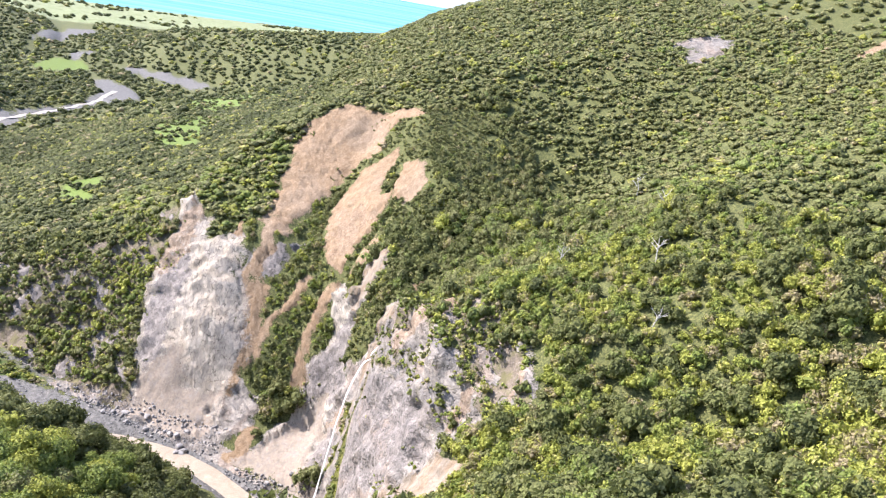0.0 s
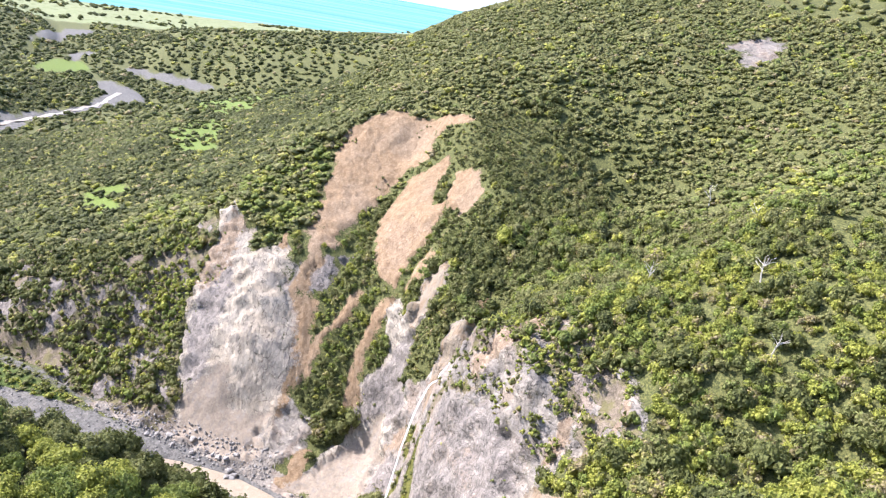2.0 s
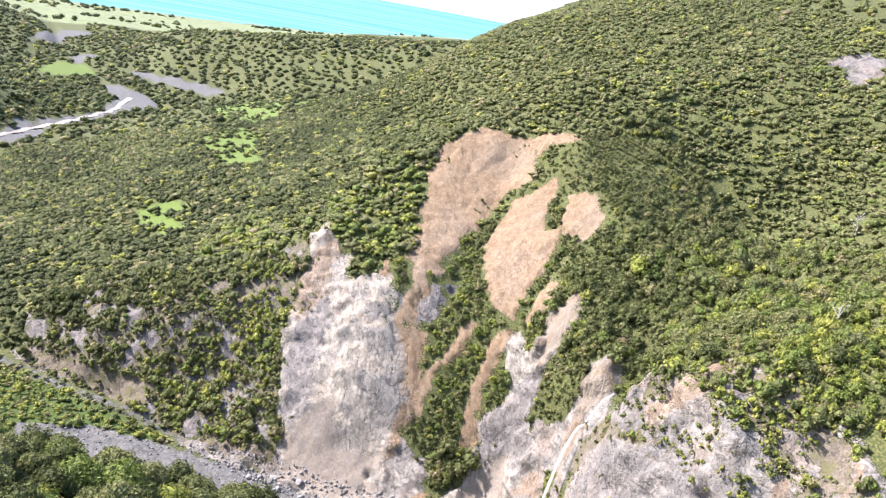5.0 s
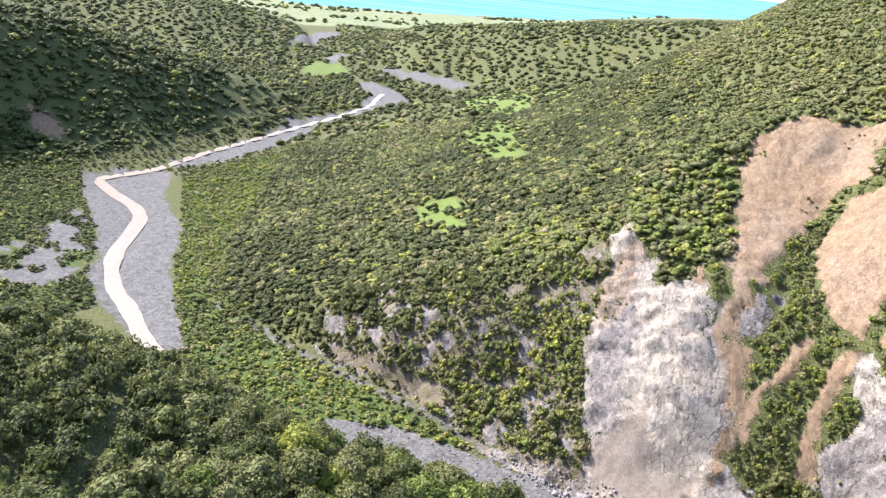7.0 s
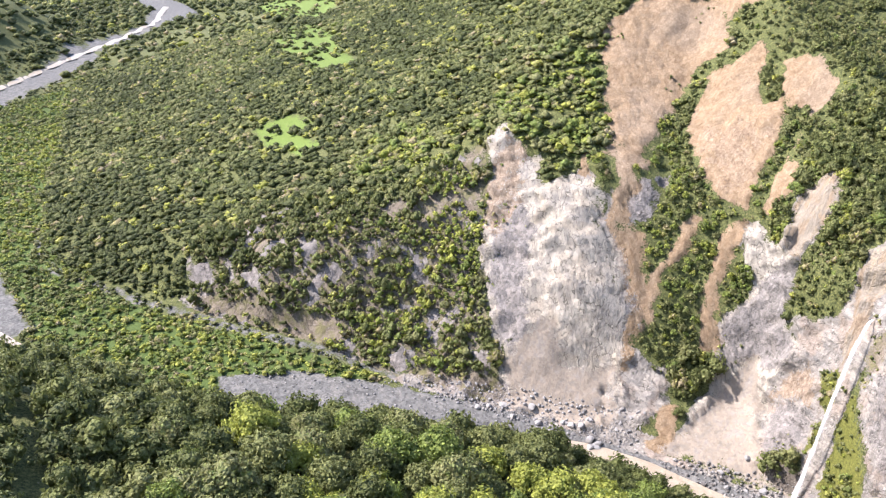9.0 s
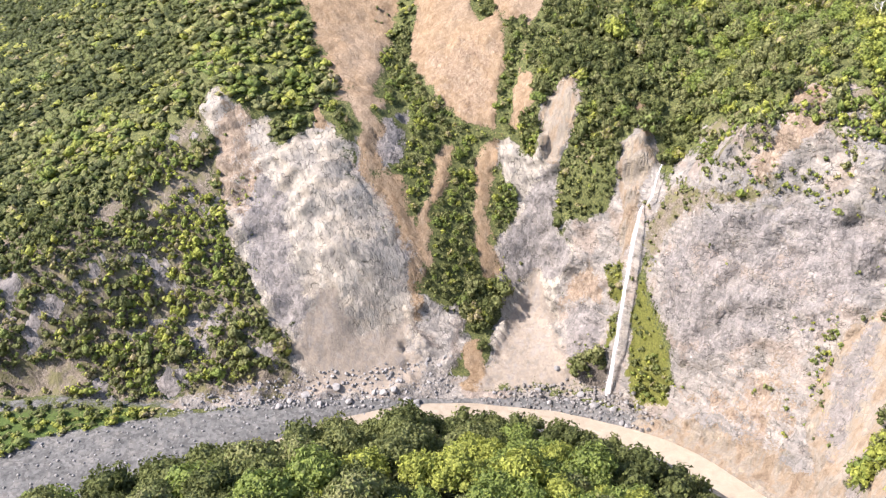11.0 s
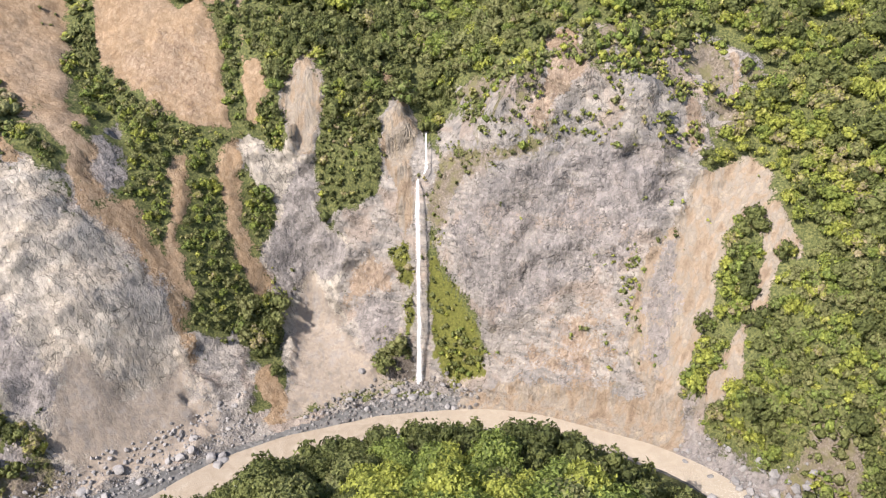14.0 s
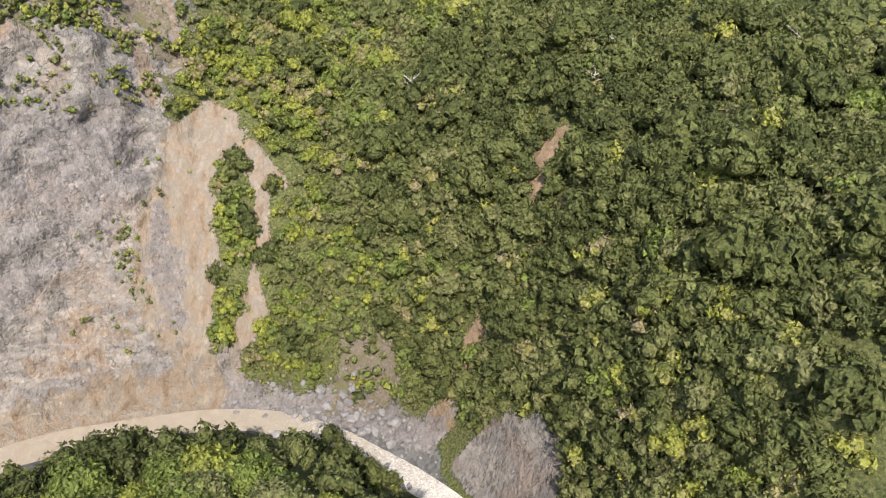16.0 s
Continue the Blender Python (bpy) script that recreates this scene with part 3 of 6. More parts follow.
def relaxed():
    """Heights on the grid: the break lines held, everything between them drawn out smoothly."""
    lines = LINES + [RIVER]
    coarse = np.array([p for line in lines for p in sampled(line, 12)], float)
    fine = np.array([p for line in lines for p in sampled(line, 0.5)], float)
    cx, cy = GX[::5], GY[::5]
    X, Y = np.meshgrid(cx, cy)
    Z = np.empty(X.size)
    flat = np.stack([X.ravel(), Y.ravel()], 1)
    for i in range(0, len(flat), 2000):
        d = ((flat[i:i + 2000, None] - coarse[None, :, :2]) ** 2).sum(-1) + 1.0
        w = d ** -1.6
        Z[i:i + 2000] = (w * coarse[:, 2]).sum(1) / w.sum(1)
    Z = Z.reshape(X.shape)

    def settled(Z, ax, ay, pts, rounds):
        """Z on the grid ax, ay drawn smooth between the held places."""
        ix = np.clip(np.searchsorted(ax, pts[:, 0]), 1, len(ax) - 1)
        ix -= (pts[:, 0] - ax[ix - 1]) < (ax[ix] - pts[:, 0])
        iy = np.clip(np.searchsorted(ay, pts[:, 1]), 1, len(ay) - 1)
        iy -= (pts[:, 1] - ay[iy - 1]) < (ay[iy] - pts[:, 1])
        total, count = np.zeros(Z.shape), np.zeros(Z.shape)
        np.add.at(total, (iy, ix), pts[:, 2])
        np.add.at(count, (iy, ix), 1)
        held = count > 0
        value = total[held] / count[held]
        dx, dy = np.diff(ax), np.diff(ay)
        e, w = 1 / (dx[1:] * (dx[1:] + dx[:-1])), 1 / (dx[:-1] * (dx[1:] + dx[:-1]))
        n, s = (1 / (dy[1:] * (dy[1:] + dy[:-1])))[:, None], (1 / (dy[:-1] * (dy[1:] + dy[:-1])))[:, None]
        whole = e + w + n + s
        for k in range(rounds):
            Z[held] = value
            Z[1:-1, 1:-1] = (e * Z[1:-1, 2:] + w * Z[1:-1, :-2] + n * Z[2:, 1:-1] + s * Z[:-2, 1:-1]) / whole
        return Z

    def finer(Z, ax, ay, bx, by):
        rows = np.stack([np.interp(bx, ax, r) for r in Z])
        return np.stack([np.interp(by, ay, c) for c in rows.T]).T
    # three grids, each finer than the last
    for step, rounds in ((5, 900), (2, 500), (1, 300)):
        bx, by = GX[::step], GY[::step]
        Z = settled(finer(Z, cx, cy, bx, by), bx, by, fine, rounds)
        cx, cy = bx, by
    for k in range(10):
        Z[1:-1, 1:-1] = 0.4 * Z[1:-1, 1:-1] + 0.15 * (Z[:-2, 1:-1] + Z[2:, 1:-1] + Z[1:-1, :-2] + Z[1:-1, 2:])
    return Z


GZ = relaxed()


def height(x, y):
    """Ground height at places (arrays), between the grid lines."""
    x, y = np.asarray(x, float), np.asarray(y, float)
    i = np.clip(np.searchsorted(GX, x) - 1, 0, len(GX) - 2)
    j = np.clip(np.searchsorted(GY, y) - 1, 0, len(GY) - 2)
    u = np.clip((x - GX[i]) / (GX[i + 1] - GX[i]), 0, 1)
    v = np.clip((y - GY[j]) / (GY[j + 1] - GY[j]), 0, 1)
    return (GZ[j, i] * (1 - u) + GZ[j, i + 1] * u) * (1 - v) + (GZ[j + 1, i] * (1 - u) + GZ[j + 1, i + 1] * u) * v
# ---- end of the land ----

# outlines of bare ground on the hillside, as (x, height)
FACE = [(0.9, 53.7), (5.4, 58.0), (13.3, 61.6), (18.4, 63.5), (20.1, 66.4), (23.0, 73.1), (22.4, 75.1), (27.0, 76.4), (29.2, 74.2), (33.4, 71.4), (38.4, 72.4), (46.2, 69.9), (50.9, 66.8), (53.8, 65.5), (55.7, 58.9), (55.3, 55.9), (52.6, 48.6), (50.2, 45.2), (46.6, 41.5), (44.0, 35.5), (43.6, 28.8), (43.8, 22.1), (46.1, 16.5), (50.0, 14.3), (47.7, 8.9), (33.9, 5.4), (23.6, 3.9), (17.5, 5.5), (14.2, 11.7), (11.2, 19.1), (8.8, 22.6), (6.3, 25.7), (3.0, 28.6), (1.7, 33.4), (0.0, 40.5), (3.0, 47.1), (1.9, 51.0)]
SCAR_EAST = [(53.8, 52.7), (59.1, 54.6), (63.1, 57.4), (66.4, 54.9), (66.4, 51.6), (64.0, 49.6), (61.2, 46.6), (59.3, 44.0), (59.3, 40.3), (57.9, 35.9), (58.6, 30.1), (56.4, 28.3), (55.8, 23.7), (54.1, 18.9), (54.0, 12.8), (56.1, 12.3), (53.6, 8.7), (45.8, 7.3), (37.7, 5.9), (44.3, 8.2), (49.0, 13.7), (45.0, 15.9), (43.2, 21.9), (44.1, 29.0), (44.0, 35.5), (46.8, 40.5), (50.2, 45.2), (52.6, 48.6)]
GULLY = [(-11.1, 56.1), (-9.9, 58.9), (-6.0, 57.3), (-3.3, 53.3), (1.2, 50.8), (3.3, 46.1), (1.2, 42.0), (0.6, 30.4), (2.7, 6.3), (1.6, 1.0), (-2.6, 5.4), (-4.1, 10.3), (-12.0, 5.1), (-14.8, 8.7), (-19.9, 13.9), (-20.0, 21.9), (-18.0, 29.2), (-24.1, 34.3), (-13.1, 39.6), (-10.7, 43.9), (-10.8, 50.2)]
MOSS = [(1.0, 33.1), (3.0, 28.6), (5.8, 24.2), (9.1, 19.8), (11.6, 14.9), (13.7, 10.3), (14.6, 5.6), (9.3, 3.1), (5.1, 2.2), (2.5, 6.3), (1.3, 19.7), (0.8, 27.9)]
SPIKE = [(-29.2, 67.6), (-26.0, 65.0), (-24.9, 58.0), (-25.1, 53.1), (-26.3, 48.0), (-25.0, 41.7), (-25.7, 36.2), (-23.9, 30.9), (-18.0, 29.9), (-18.4, 24.9), (-20.3, 21.8), (-20.6, 16.4), (-18.7, 11.7), (-14.8, 8.7), (-13.3, 5.1), (-26.4, 5.8), (-30.0, 8.8), (-31.0, 11.7), (-33.7, 18.1), (-33.9, 21.7), (-35.8, 24.4), (-36.6, 29.4), (-34.7, 33.1), (-34.7, 38.0), (-37.9, 39.4), (-40.9, 44.9), (-43.5, 49.7), (-40.8, 52.8), (-37.5, 50.0), (-32.7, 47.9), (-32.8, 53.5), (-34.1, 58.2), (-33.5, 63.1), (-31.5, 65.4)]
CONE = [(-26.8, 21.0), (-24.2, 18.4), (-22.3, 14.8), (-19.0, 10.6), (-14.4, 7.8), (-8.9, 5.2), (-5.2, 1.0), (-2.7, 0.8), (-0.5, 1.1), (-10.1, 0.7), (-18.9, 0.5), (-24.3, 0.7), (-26.3, 1.7), (-26.0, 4.4), (-26.9, 7.1), (-29.4, 9.6), (-29.7, 13.4), (-28.5, 17.1)]
TAN_MAIN = [(-110.9, 79.7), (-115.4, 83.3), (-115.0, 86.5), (-115.1, 91.9), (-112.2, 95.6), (-106.1, 94.4), (-102.1, 94.3), (-97.3, 95.1), (-86.2, 88.0), (-83.1, 83.7), (-87.4, 78.3), (-85.3, 71.2), (-82.5, 66.2), (-78.4, 61.5), (-71.1, 56.3), (-71.8, 55.9), (-81.9, 60.9), (-91.6, 66.7), (-101.1, 73.0)]
TAN_MID = [(-82.2, 77.4), (-77.4, 81.1), (-74.7, 87.2), (-71.4, 87.7), (-65.0, 80.4), (-61.4, 75.5), (-57.9, 77.5), (-51.9, 71.9), (-47.5, 66.2), (-45.6, 62.8), (-44.4, 57.8), (-44.5, 52.3), (-47.4, 53.8), (-52.5, 54.0), (-56.7, 55.8), (-61.6, 58.1), (-67.1, 60.9), (-74.6, 64.0), (-78.9, 69.5)]
TAN_EAST = [(-64.0, 85.3), (-60.7, 87.6), (-55.8, 88.3), (-50.8, 84.6), (-47.2, 82.5), (-45.6, 79.5), (-46.9, 77.3), (-46.7, 74.2), (-45.1, 69.3), (-43.8, 65.7), (-40.1, 65.3), (-36.4, 61.2), (-38.0, 58.1), (-39.1, 53.7), (-41.6, 55.8), (-42.2, 59.7), (-44.4, 64.3), (-48.3, 67.4), (-50.6, 72.1), (-54.8, 76.7), (-58.6, 77.4), (-61.7, 82.3)]
TAN_LEDGE = [(-97.3, 95.1), (-93.3, 98.5), (-82.8, 100.7), (-79.8, 99.5), (-85.6, 96.5), (-88.9, 93.2), (-88.3, 89.6)]
GREY = [(-101.5, 59.2), (-97.7, 57.2), (-94.7, 53.9), (-92.3, 55.2), (-91.2, 56.1), (-89.2, 50.9), (-86.0, 48.8), (-83.3, 51.6), (-80.8, 53.7), (-76.5, 52.8), (-71.6, 49.0), (-66.9, 44.6), (-62.9, 40.0), (-58.9, 35.3), (-55.5, 31.4), (-51.7, 26.3), (-49.5, 21.9), (-47.7, 17.1), (-46.3, 12.5), (-42.1, 7.0), (-38.0, 3.4), (-35.7, 1.1), (-38.4, 0.6), (-42.2, -0.4), (-48.5, -0.3), (-65.3, 1.1), (-65.4, 3.8), (-60.6, 5.8), (-63.9, 10.9), (-70.8, 16.2), (-76.3, 21.3), (-80.4, 28.2), (-86.3, 35.8), (-92.2, 42.5), (-97.8, 49.4), (-99.6, 52.6)]
FAN = [(-64.5, 23.7), (-62.7, 20.6), (-59.9, 20.9), (-57.1, 15.0), (-54.0, 11.4), (-49.1, 9.8), (-48.5, 11.3), (-47.2, 12.8), (-45.2, 9.6), (-41.6, 6.2), (-37.4, 3.0), (-36.2, 1.2), (-40.4, 1.1), (-43.5, 0.5), (-42.1, -0.1), (-45.9, -0.3), (-54.3, 0.4), (-56.0, 2.2), (-56.5, 4.8), (-60.0, 6.5), (-61.9, 11.4), (-62.6, 16.0), (-63.4, 19.8)]
# left part of the slip: dark grey rock, its shadow put into the colour too
SLATE_SHADED = [(-91.7, 45.1), (-85.3, 42.1), (-79.3, 40.1), (-76.2, 33.0), (-72.1, 29.1), (-70.2, 25.3), (-65.1, 20.9), (-63.2, 16.9), (-61.9, 11.4), (-66.2, 14.0), (-72.7, 19.2), (-78.9, 26.1), (-84.3, 32.9), (-88.6, 38.6)]
SLATE_LOW = [(-65.6, 1.4), (-65.4, 3.8), (-60.2, 5.7), (-57.8, 6.0), (-55.0, 1.4), (-54.7, 0.5), (-59.1, 0.4)]
FACE_GREY = [(7.6, 47.7), (16.4, 52.4), (28.5, 55.6), (35.7, 59.1), (42.4, 58.0), (49.3, 54.4), (51.2, 50.4), (47.9, 45.8), (43.7, 39.8), (41.7, 32.6), (32.7, 29.3), (25.3, 22.3), (15.6, 16.3), (9.5, 22.8), (5.9, 29.7), (5.4, 38.4)]
FACE_RUST = [(27.5, 24.1), (35.2, 28.9), (40.4, 27.6), (42.3, 23.8), (43.5, 17.4), (41.3, 11.1), (33.3, 7.4), (23.1, 5.4), (15.7, 7.3), (14.3, 10.4), (21.5, 13.1), (25.7, 19.9)]
BUSH_STRIPS = [[(-71.9, 87.6), (-64.9, 86.1), (-58.0, 76.8), (-60.5, 74.5), (-66.9, 80.0)], [(-53.3, 75.3), (-49.0, 77.0), (-47.4, 73.8), (-45.1, 66.7), (-42.2, 58.4), (-43.4, 51.9), (-46.9, 59.8), (-48.3, 67.4)], [(-85.2, 75.4), (-80.0, 75.4), (-78.5, 68.7), (-75.9, 62.6), (-70.5, 56.7), (-64.9, 53.0), (-71.2, 56.3), (-78.6, 62.5), (-83.6, 69.0)]]
SCAR_SHRUBS = [(41.3, 37.4), (43.6, 41.3), (45.6, 36.9), (44.7, 30.2), (47.2, 23.3), (45.4, 19.7), (41.3, 25.6)]
FACE_WET = [(28.5, 55.6), (35.7, 59.1), (42.4, 58.0), (48.3, 54.3), (51.2, 50.4), (47.9, 45.8), (44.3, 42.1), (40.5, 38.9), (36.4, 42.4), (31.0, 46.9)]
SCAR_GREY = [(47.9, 40.7), (50.8, 42.4), (51.6, 35.5), (53.3, 30.0), (51.9, 21.4), (49.7, 16.0), (46.8, 18.8), (45.1, 27.1), (45.4, 33.8)]
HEATH_LOW = [(1.9, 51.0), (10.8, 55.5), (17.0, 56.6), (22.3, 59.3), (26.7, 59.2), (21.8, 54.8), (14.0, 52.4), (9.0, 48.3), (5.4, 43.3), (3.5, 36.5), (2.1, 30.9), (0.1, 38.0), (0.6, 45.4)]
RED_STREAK = [(50.0, 66.4), (52.1, 66.4), (54.1, 62.7), (54.3, 57.8), (52.2, 55.7), (50.5, 61.5)]
HOLLOW = [(-12.0, 5.1), (-7.9, 6.3), (-3.8, 8.4), (-1.8, 4.1), (-1.0, 0.8), (8.1, 2.1), (11.6, 2.1), (6.1, 1.5), (-2.7, 0.8), (-8.2, 2.5)]
BLUFF = [(-148.5, 3.2), (-165.0, 17.8), (-138.9, 26.6), (-115.3, 36.9), (-113.6, 48.2), (-108.3, 56.0), (-87.5, 33.2), (-68.3, 12.8), (-52.9, -0.1), (-71.5, 0.6), (-97.1, -1.3), (-121.5, -3.5), (-134.2, -5.0)]
HEATH = [(2.6, 61.2), (10.3, 66.6), (19.0, 71.2), (23.3, 72.6), (21.2, 66.4), (18.4, 63.5), (13.3, 61.6), (5.4, 58.0)]
# on the gorge side, as (y, height)
SLIPS_GORGE = [[(-50, 65), (-51, 67), (-54.5, 68), (-57, 63.5), (-58.5, 58.5), (-56, 56.5), (-53, 60.5)], [(-60.5, 59), (-63, 60), (-65, 57), (-63, 55)], [(-50.5, 31), (-54, 37), (-57, 33), (-55.5, 26), (-51.5, 25)], [(-51, 16), (-54, 21), (-58, 18), (-53, 14)]]
BANK_CLIFF = [(-61, 13), (-62, 19), (-66, 25), (-74, 31), (-81, 31), (-85, 24), (-74, 12), (-65, 11)]
BANK_BROWN = [(-30, 25), (-39, 24), (-44.5, 16), (-42, 11), (-34, 9)]
RED_PATCH = [(-132.8, 27.5), (-128.1, 28.6), (-119.7, 25.2), (-122.6, 24.6)]
RED_LOW = [(-105.4, 5.8), (-102.3, 7.4), (-98.8, 1.8), (-97.5, -0.6)]
OUTCROP = [(-81.3, 136.5), (-82.2, 142.0), (-71.7, 141.0), (-56.0, 129.8), (-61.9, 130.3), (-73.7, 136.1)]
CLIFF_RED = [(21.8, 75.0), (27.0, 76.4), (29.2, 74.2), (31.3, 71.1), (27.5, 68.0), (23.9, 62.8), (22.3, 59.3), (19.8, 60.9), (21.5, 64.8), (22.9, 69.2), (23.6, 72.9)]

TAN_MID_TOP = [(-70.8, 62.5), (-75.6, 66.7), (-75.9, 72.6), (-75.9, 78.3), (-75.5, 85.3), (-72.6, 87.3), (-65.3, 82.9), (-62.1, 78.1), (-60.4, 74.9), (-52.9, 69.0), (-52.9, 63.5), (-59.9, 60.8)]
TAN_SOIL = [(-84.8, 58.6), (-84.2, 59.0), (-79.5, 55.3), (-76.5, 52.8), (-80.0, 53.3)]
SPIKE_TOP = [(-29.2, 67.6), (-26.0, 65.0), (-24.9, 58.0), (-25.4, 53.0), (-26.6, 47.9), (-30.0, 47.5), (-32.5, 53.5), (-33.7, 58.3), (-33.5, 62.8), (-31.5, 65.4)]
HEAD_RED = [(-14.4, 65.0), (-12.4, 63.8), (-8.2, 60.0), (-6.5, 58.1), (-8.1, 57.9), (-10.6, 60.2), (-12.2, 62.6)]
MOSS_SIDE = [(-8.7, 27.5), (-4.1, 32.9), (-2.9, 25.4), (-2.3, 10.6), (-6.6, 6.1), (-9.0, 5.8), (-3.7, 10.3), (-5.0, 14.1), (-4.8, 20.9)]
CLIFF_TAN = [(21.0, 74.8), (27.0, 76.4), (28.3, 74.2), (23.1, 73.0)]
RED_STREAK_EAST = [(58.2, 71.9), (59.6, 71.9), (61.0, 67.7), (61.3, 62.4), (59.6, 62.6), (59.4, 67.5)]
HEATH_EAST = [(28.3, 76.2), (38.7, 78.9), (48.6, 77.6), (55.4, 75.3), (64.4, 71.4), (66.0, 68.1), (60.7, 66.8), (61.2, 61.5), (58.3, 58.7), (55.7, 58.9), (53.8, 65.5), (50.9, 66.8), (46.2, 69.9), (38.4, 72.4), (33.4, 71.4), (29.9, 73.9)]
SCAR_BRANCH = [(64.3, 50.5), (66.9, 51.6), (69.2, 49.0), (71.7, 45.5), (71.9, 43.4), (70.3, 43.4), (68.5, 43.5), (67.3, 39.8), (66.3, 36.8), (65.8, 33.4), (63.9, 31.1), (63.3, 24.3), (60.8, 19.9), (60.8, 17.4), (56.2, 14.4), (57.8, 19.6), (60.1, 25.7), (63.2, 31.9), (63.5, 37.0), (65.6, 43.2)]
GREY_WEST = [(-109.0, 55.4), (-107.1, 59.1), (-99.8, 59.5), (-96.0, 53.0), (-90.2, 45.6), (-87.0, 39.6), (-79.6, 31.8), (-75.8, 24.8), (-80.1, 25.3), (-87.5, 33.1), (-94.6, 41.0), (-101.3, 49.3)]
SLATE_CHIP = [(-68.5, 54.1), (-67.5, 54.6), (-64.9, 51.8), (-62.2, 48.2), (-61.6, 45.5), (-63.6, 45.3), (-65.7, 47.1), (-67.6, 50.5)]

# open ground on the valley floor, as (x, y)
GRAVEL = [(79, -56), (74, -68), (70, -58), (66, -44), (56, -33), (47, -28), (30, -22), (10, -20), (-10, -27), (-30, -45), (-45, -80), (-66, -112), (-100, -112), (-93, -92), (-76, -71), (-58, -51), (-30, -24), (-8, -9), (10, -6), (25, -10), (40, -14), (58, -24), (68, -31), (74, -40)]
GRAVEL_WEST = [(-350, -236), (-372, -238), (-395, -212), (-392, -192), (-346, -192), (-315, -184), (-287, -174), (-262, -172), (-226, -172), (-185, -164), (-150, -156), (-148, -166), (-189, -192), (-219, -203), (-250, -206), (-284, -214), (-320, -226)]
GRAVEL_PATCH = [(-237, -252), (-263, -240), (-317, -228), (-291, -218), (-266, -219), (-248, -209), (-219, -206), (-205, -221), (-215, -250)]
GRAVEL_REACH = [(-398, -206), (-438, -178), (-487, -152), (-542, -128), (-560, -98), (-503, -114), (-470, -136), (-423, -164), (-396, -198)]
TRACK = [(-74, -62), (-103, -84), (-122, -101), (-150, -120), (-190, -148), (-240, -154), (-240, -157), (-190, -152), (-150, -125), (-122, -106), (-103, -89), (-76, -68)]
SILT = [(10, -13), (30, -15.5), (44, -21), (53, -24.5), (56, -21), (50, -15), (36, -9), (20, -5), (10, -5)]
BANK_SLATE = [(55, -19), (60, -23), (66, -29), (71, -32), (75, -39), (78, -46), (82, -56), (77, -57), (73, -46), (68, -37), (60, -28.5), (53, -23.5)]
SLIP_OPPOSITE = [(-403, -277), (-417, -275), (-421, -260), (-408, -254), (-398, -259), (-403, -266)]
SOUTH_FLAT = [(-190, -196), (-230, -206), (-292, -216), (-370, -240), (-400, -250), (-400, -300), (-330, -290), (-260, -275), (-200, -250), (-172, -222)]
GRAVEL_FAR = [(-545, -135), (-606, -90), (-645, -62), (-730, -42), (-800, -50), (-830, -38), (-760, -8), (-700, -4), (-672, -22), (-620, -56), (-560, -98)]
GRAVEL_SIDE = [(-789, 80), (-833, 66), (-882, 36), (-926, 6), (-955, -20), (-945, -30), (-900, -4), (-834, 28), (-785, 62)]
BARS_FAR = [[(-1021, -85), (-1090, -50), (-1039, -38), (-985, -70)], [(-1078, -125), (-1150, -118), (-1413, -78), (-1420, -35), (-1321, -40), (-1240, -75), (-1130, -100)]]
GRASS = [[(-676, 38), (-711, 86), (-639, 104), (-519, 66), (-460, 32), (-505, 28), (-544, 20)], [(-400, -14), (-460, 10), (-450, 26), (-385, 20), (-350, 8), (-290, -2), (-284, -24), (-340, -20), (-362, -20)],
         [(-606, 102), (-649, 136), (-485, 88), (-506, 76)], [(-228, -68), (-228, -54), (-209, -50), (-198, -57), (-178, -54), (-178, -63), (-199, -65), (-210, -70)],
         [(-845, -118), (-984, -90), (-945, -46), (-887, -58), (-836, -92)]]
PASTURE = [[(-1500, -200), (-1560, 20), (-1650, 220), (-1850, 480), (-2050, 640), (-2300, 700), (-2500, 850), (-2300, 400), (-2260, 0), (-2260, -500), (-1900, -480)],
           [(-2000, 850), (-2100, 760), (-2400, 900), (-2550, 1200), (-2300, 1300), (-2000, 1050)]]
LIME = [(-172, -50), (-163, -37), (-143, -32), (-118, -29), (-114, -37), (-124, -50), (-135, -58), (-150, -58)]
SCRUB_FLAT = [(-80, -72), (-106, -92), (-144, -122), (-200, -148), (-262, -149), (-454, -124), (-396, -184), (-286, -174), (-200, -168), (-155, -163), (-118, -142), (-86, -114), (-74, -94)]
SPUR = [(51, -67), (45, -50), (38, -39), (28, -30), (11, -25), (-11, -33), (-27, -49), (-40, -73), (-48, -98), (-60, -122), (-86, -150), (-104, -172), (-60, -210), (20, -210), (48, -170), (48, -110), (50, -84)]
TAN_CHUTE = [(-100.0, 72.9), (-93.8, 67.8), (-88.7, 63.9), (-83.0, 60.2), (-78.8, 58.3), (-75.6, 56.3), (-72.3, 54.1), (-70.7, 51.0), (-68.1, 47.8), (-64.3, 42.8), (-61.4, 39.4), (-58.8, 36.4), (-56.0, 32.9), (-53.1, 29.6), (-51.0, 26.2), (-49.9, 22.9), (-48.2, 19.3), (-46.3, 12.5), (-45.5, 12.4), (-47.5, 19.0), (-49.3, 24.5), (-50.7, 27.7), (-52.3, 30.7), (-54.3, 33.1), (-56.4, 35.5), (-57.9, 37.8), (-60.7, 41.6), (-63.5, 43.4), (-65.0, 45.1), (-67.4, 50.0), (-69.3, 53.2), (-71.1, 55.4), (-74.7, 57.7), (-79.5, 61.9), (-82.9, 66.6), (-85.7, 71.6)]
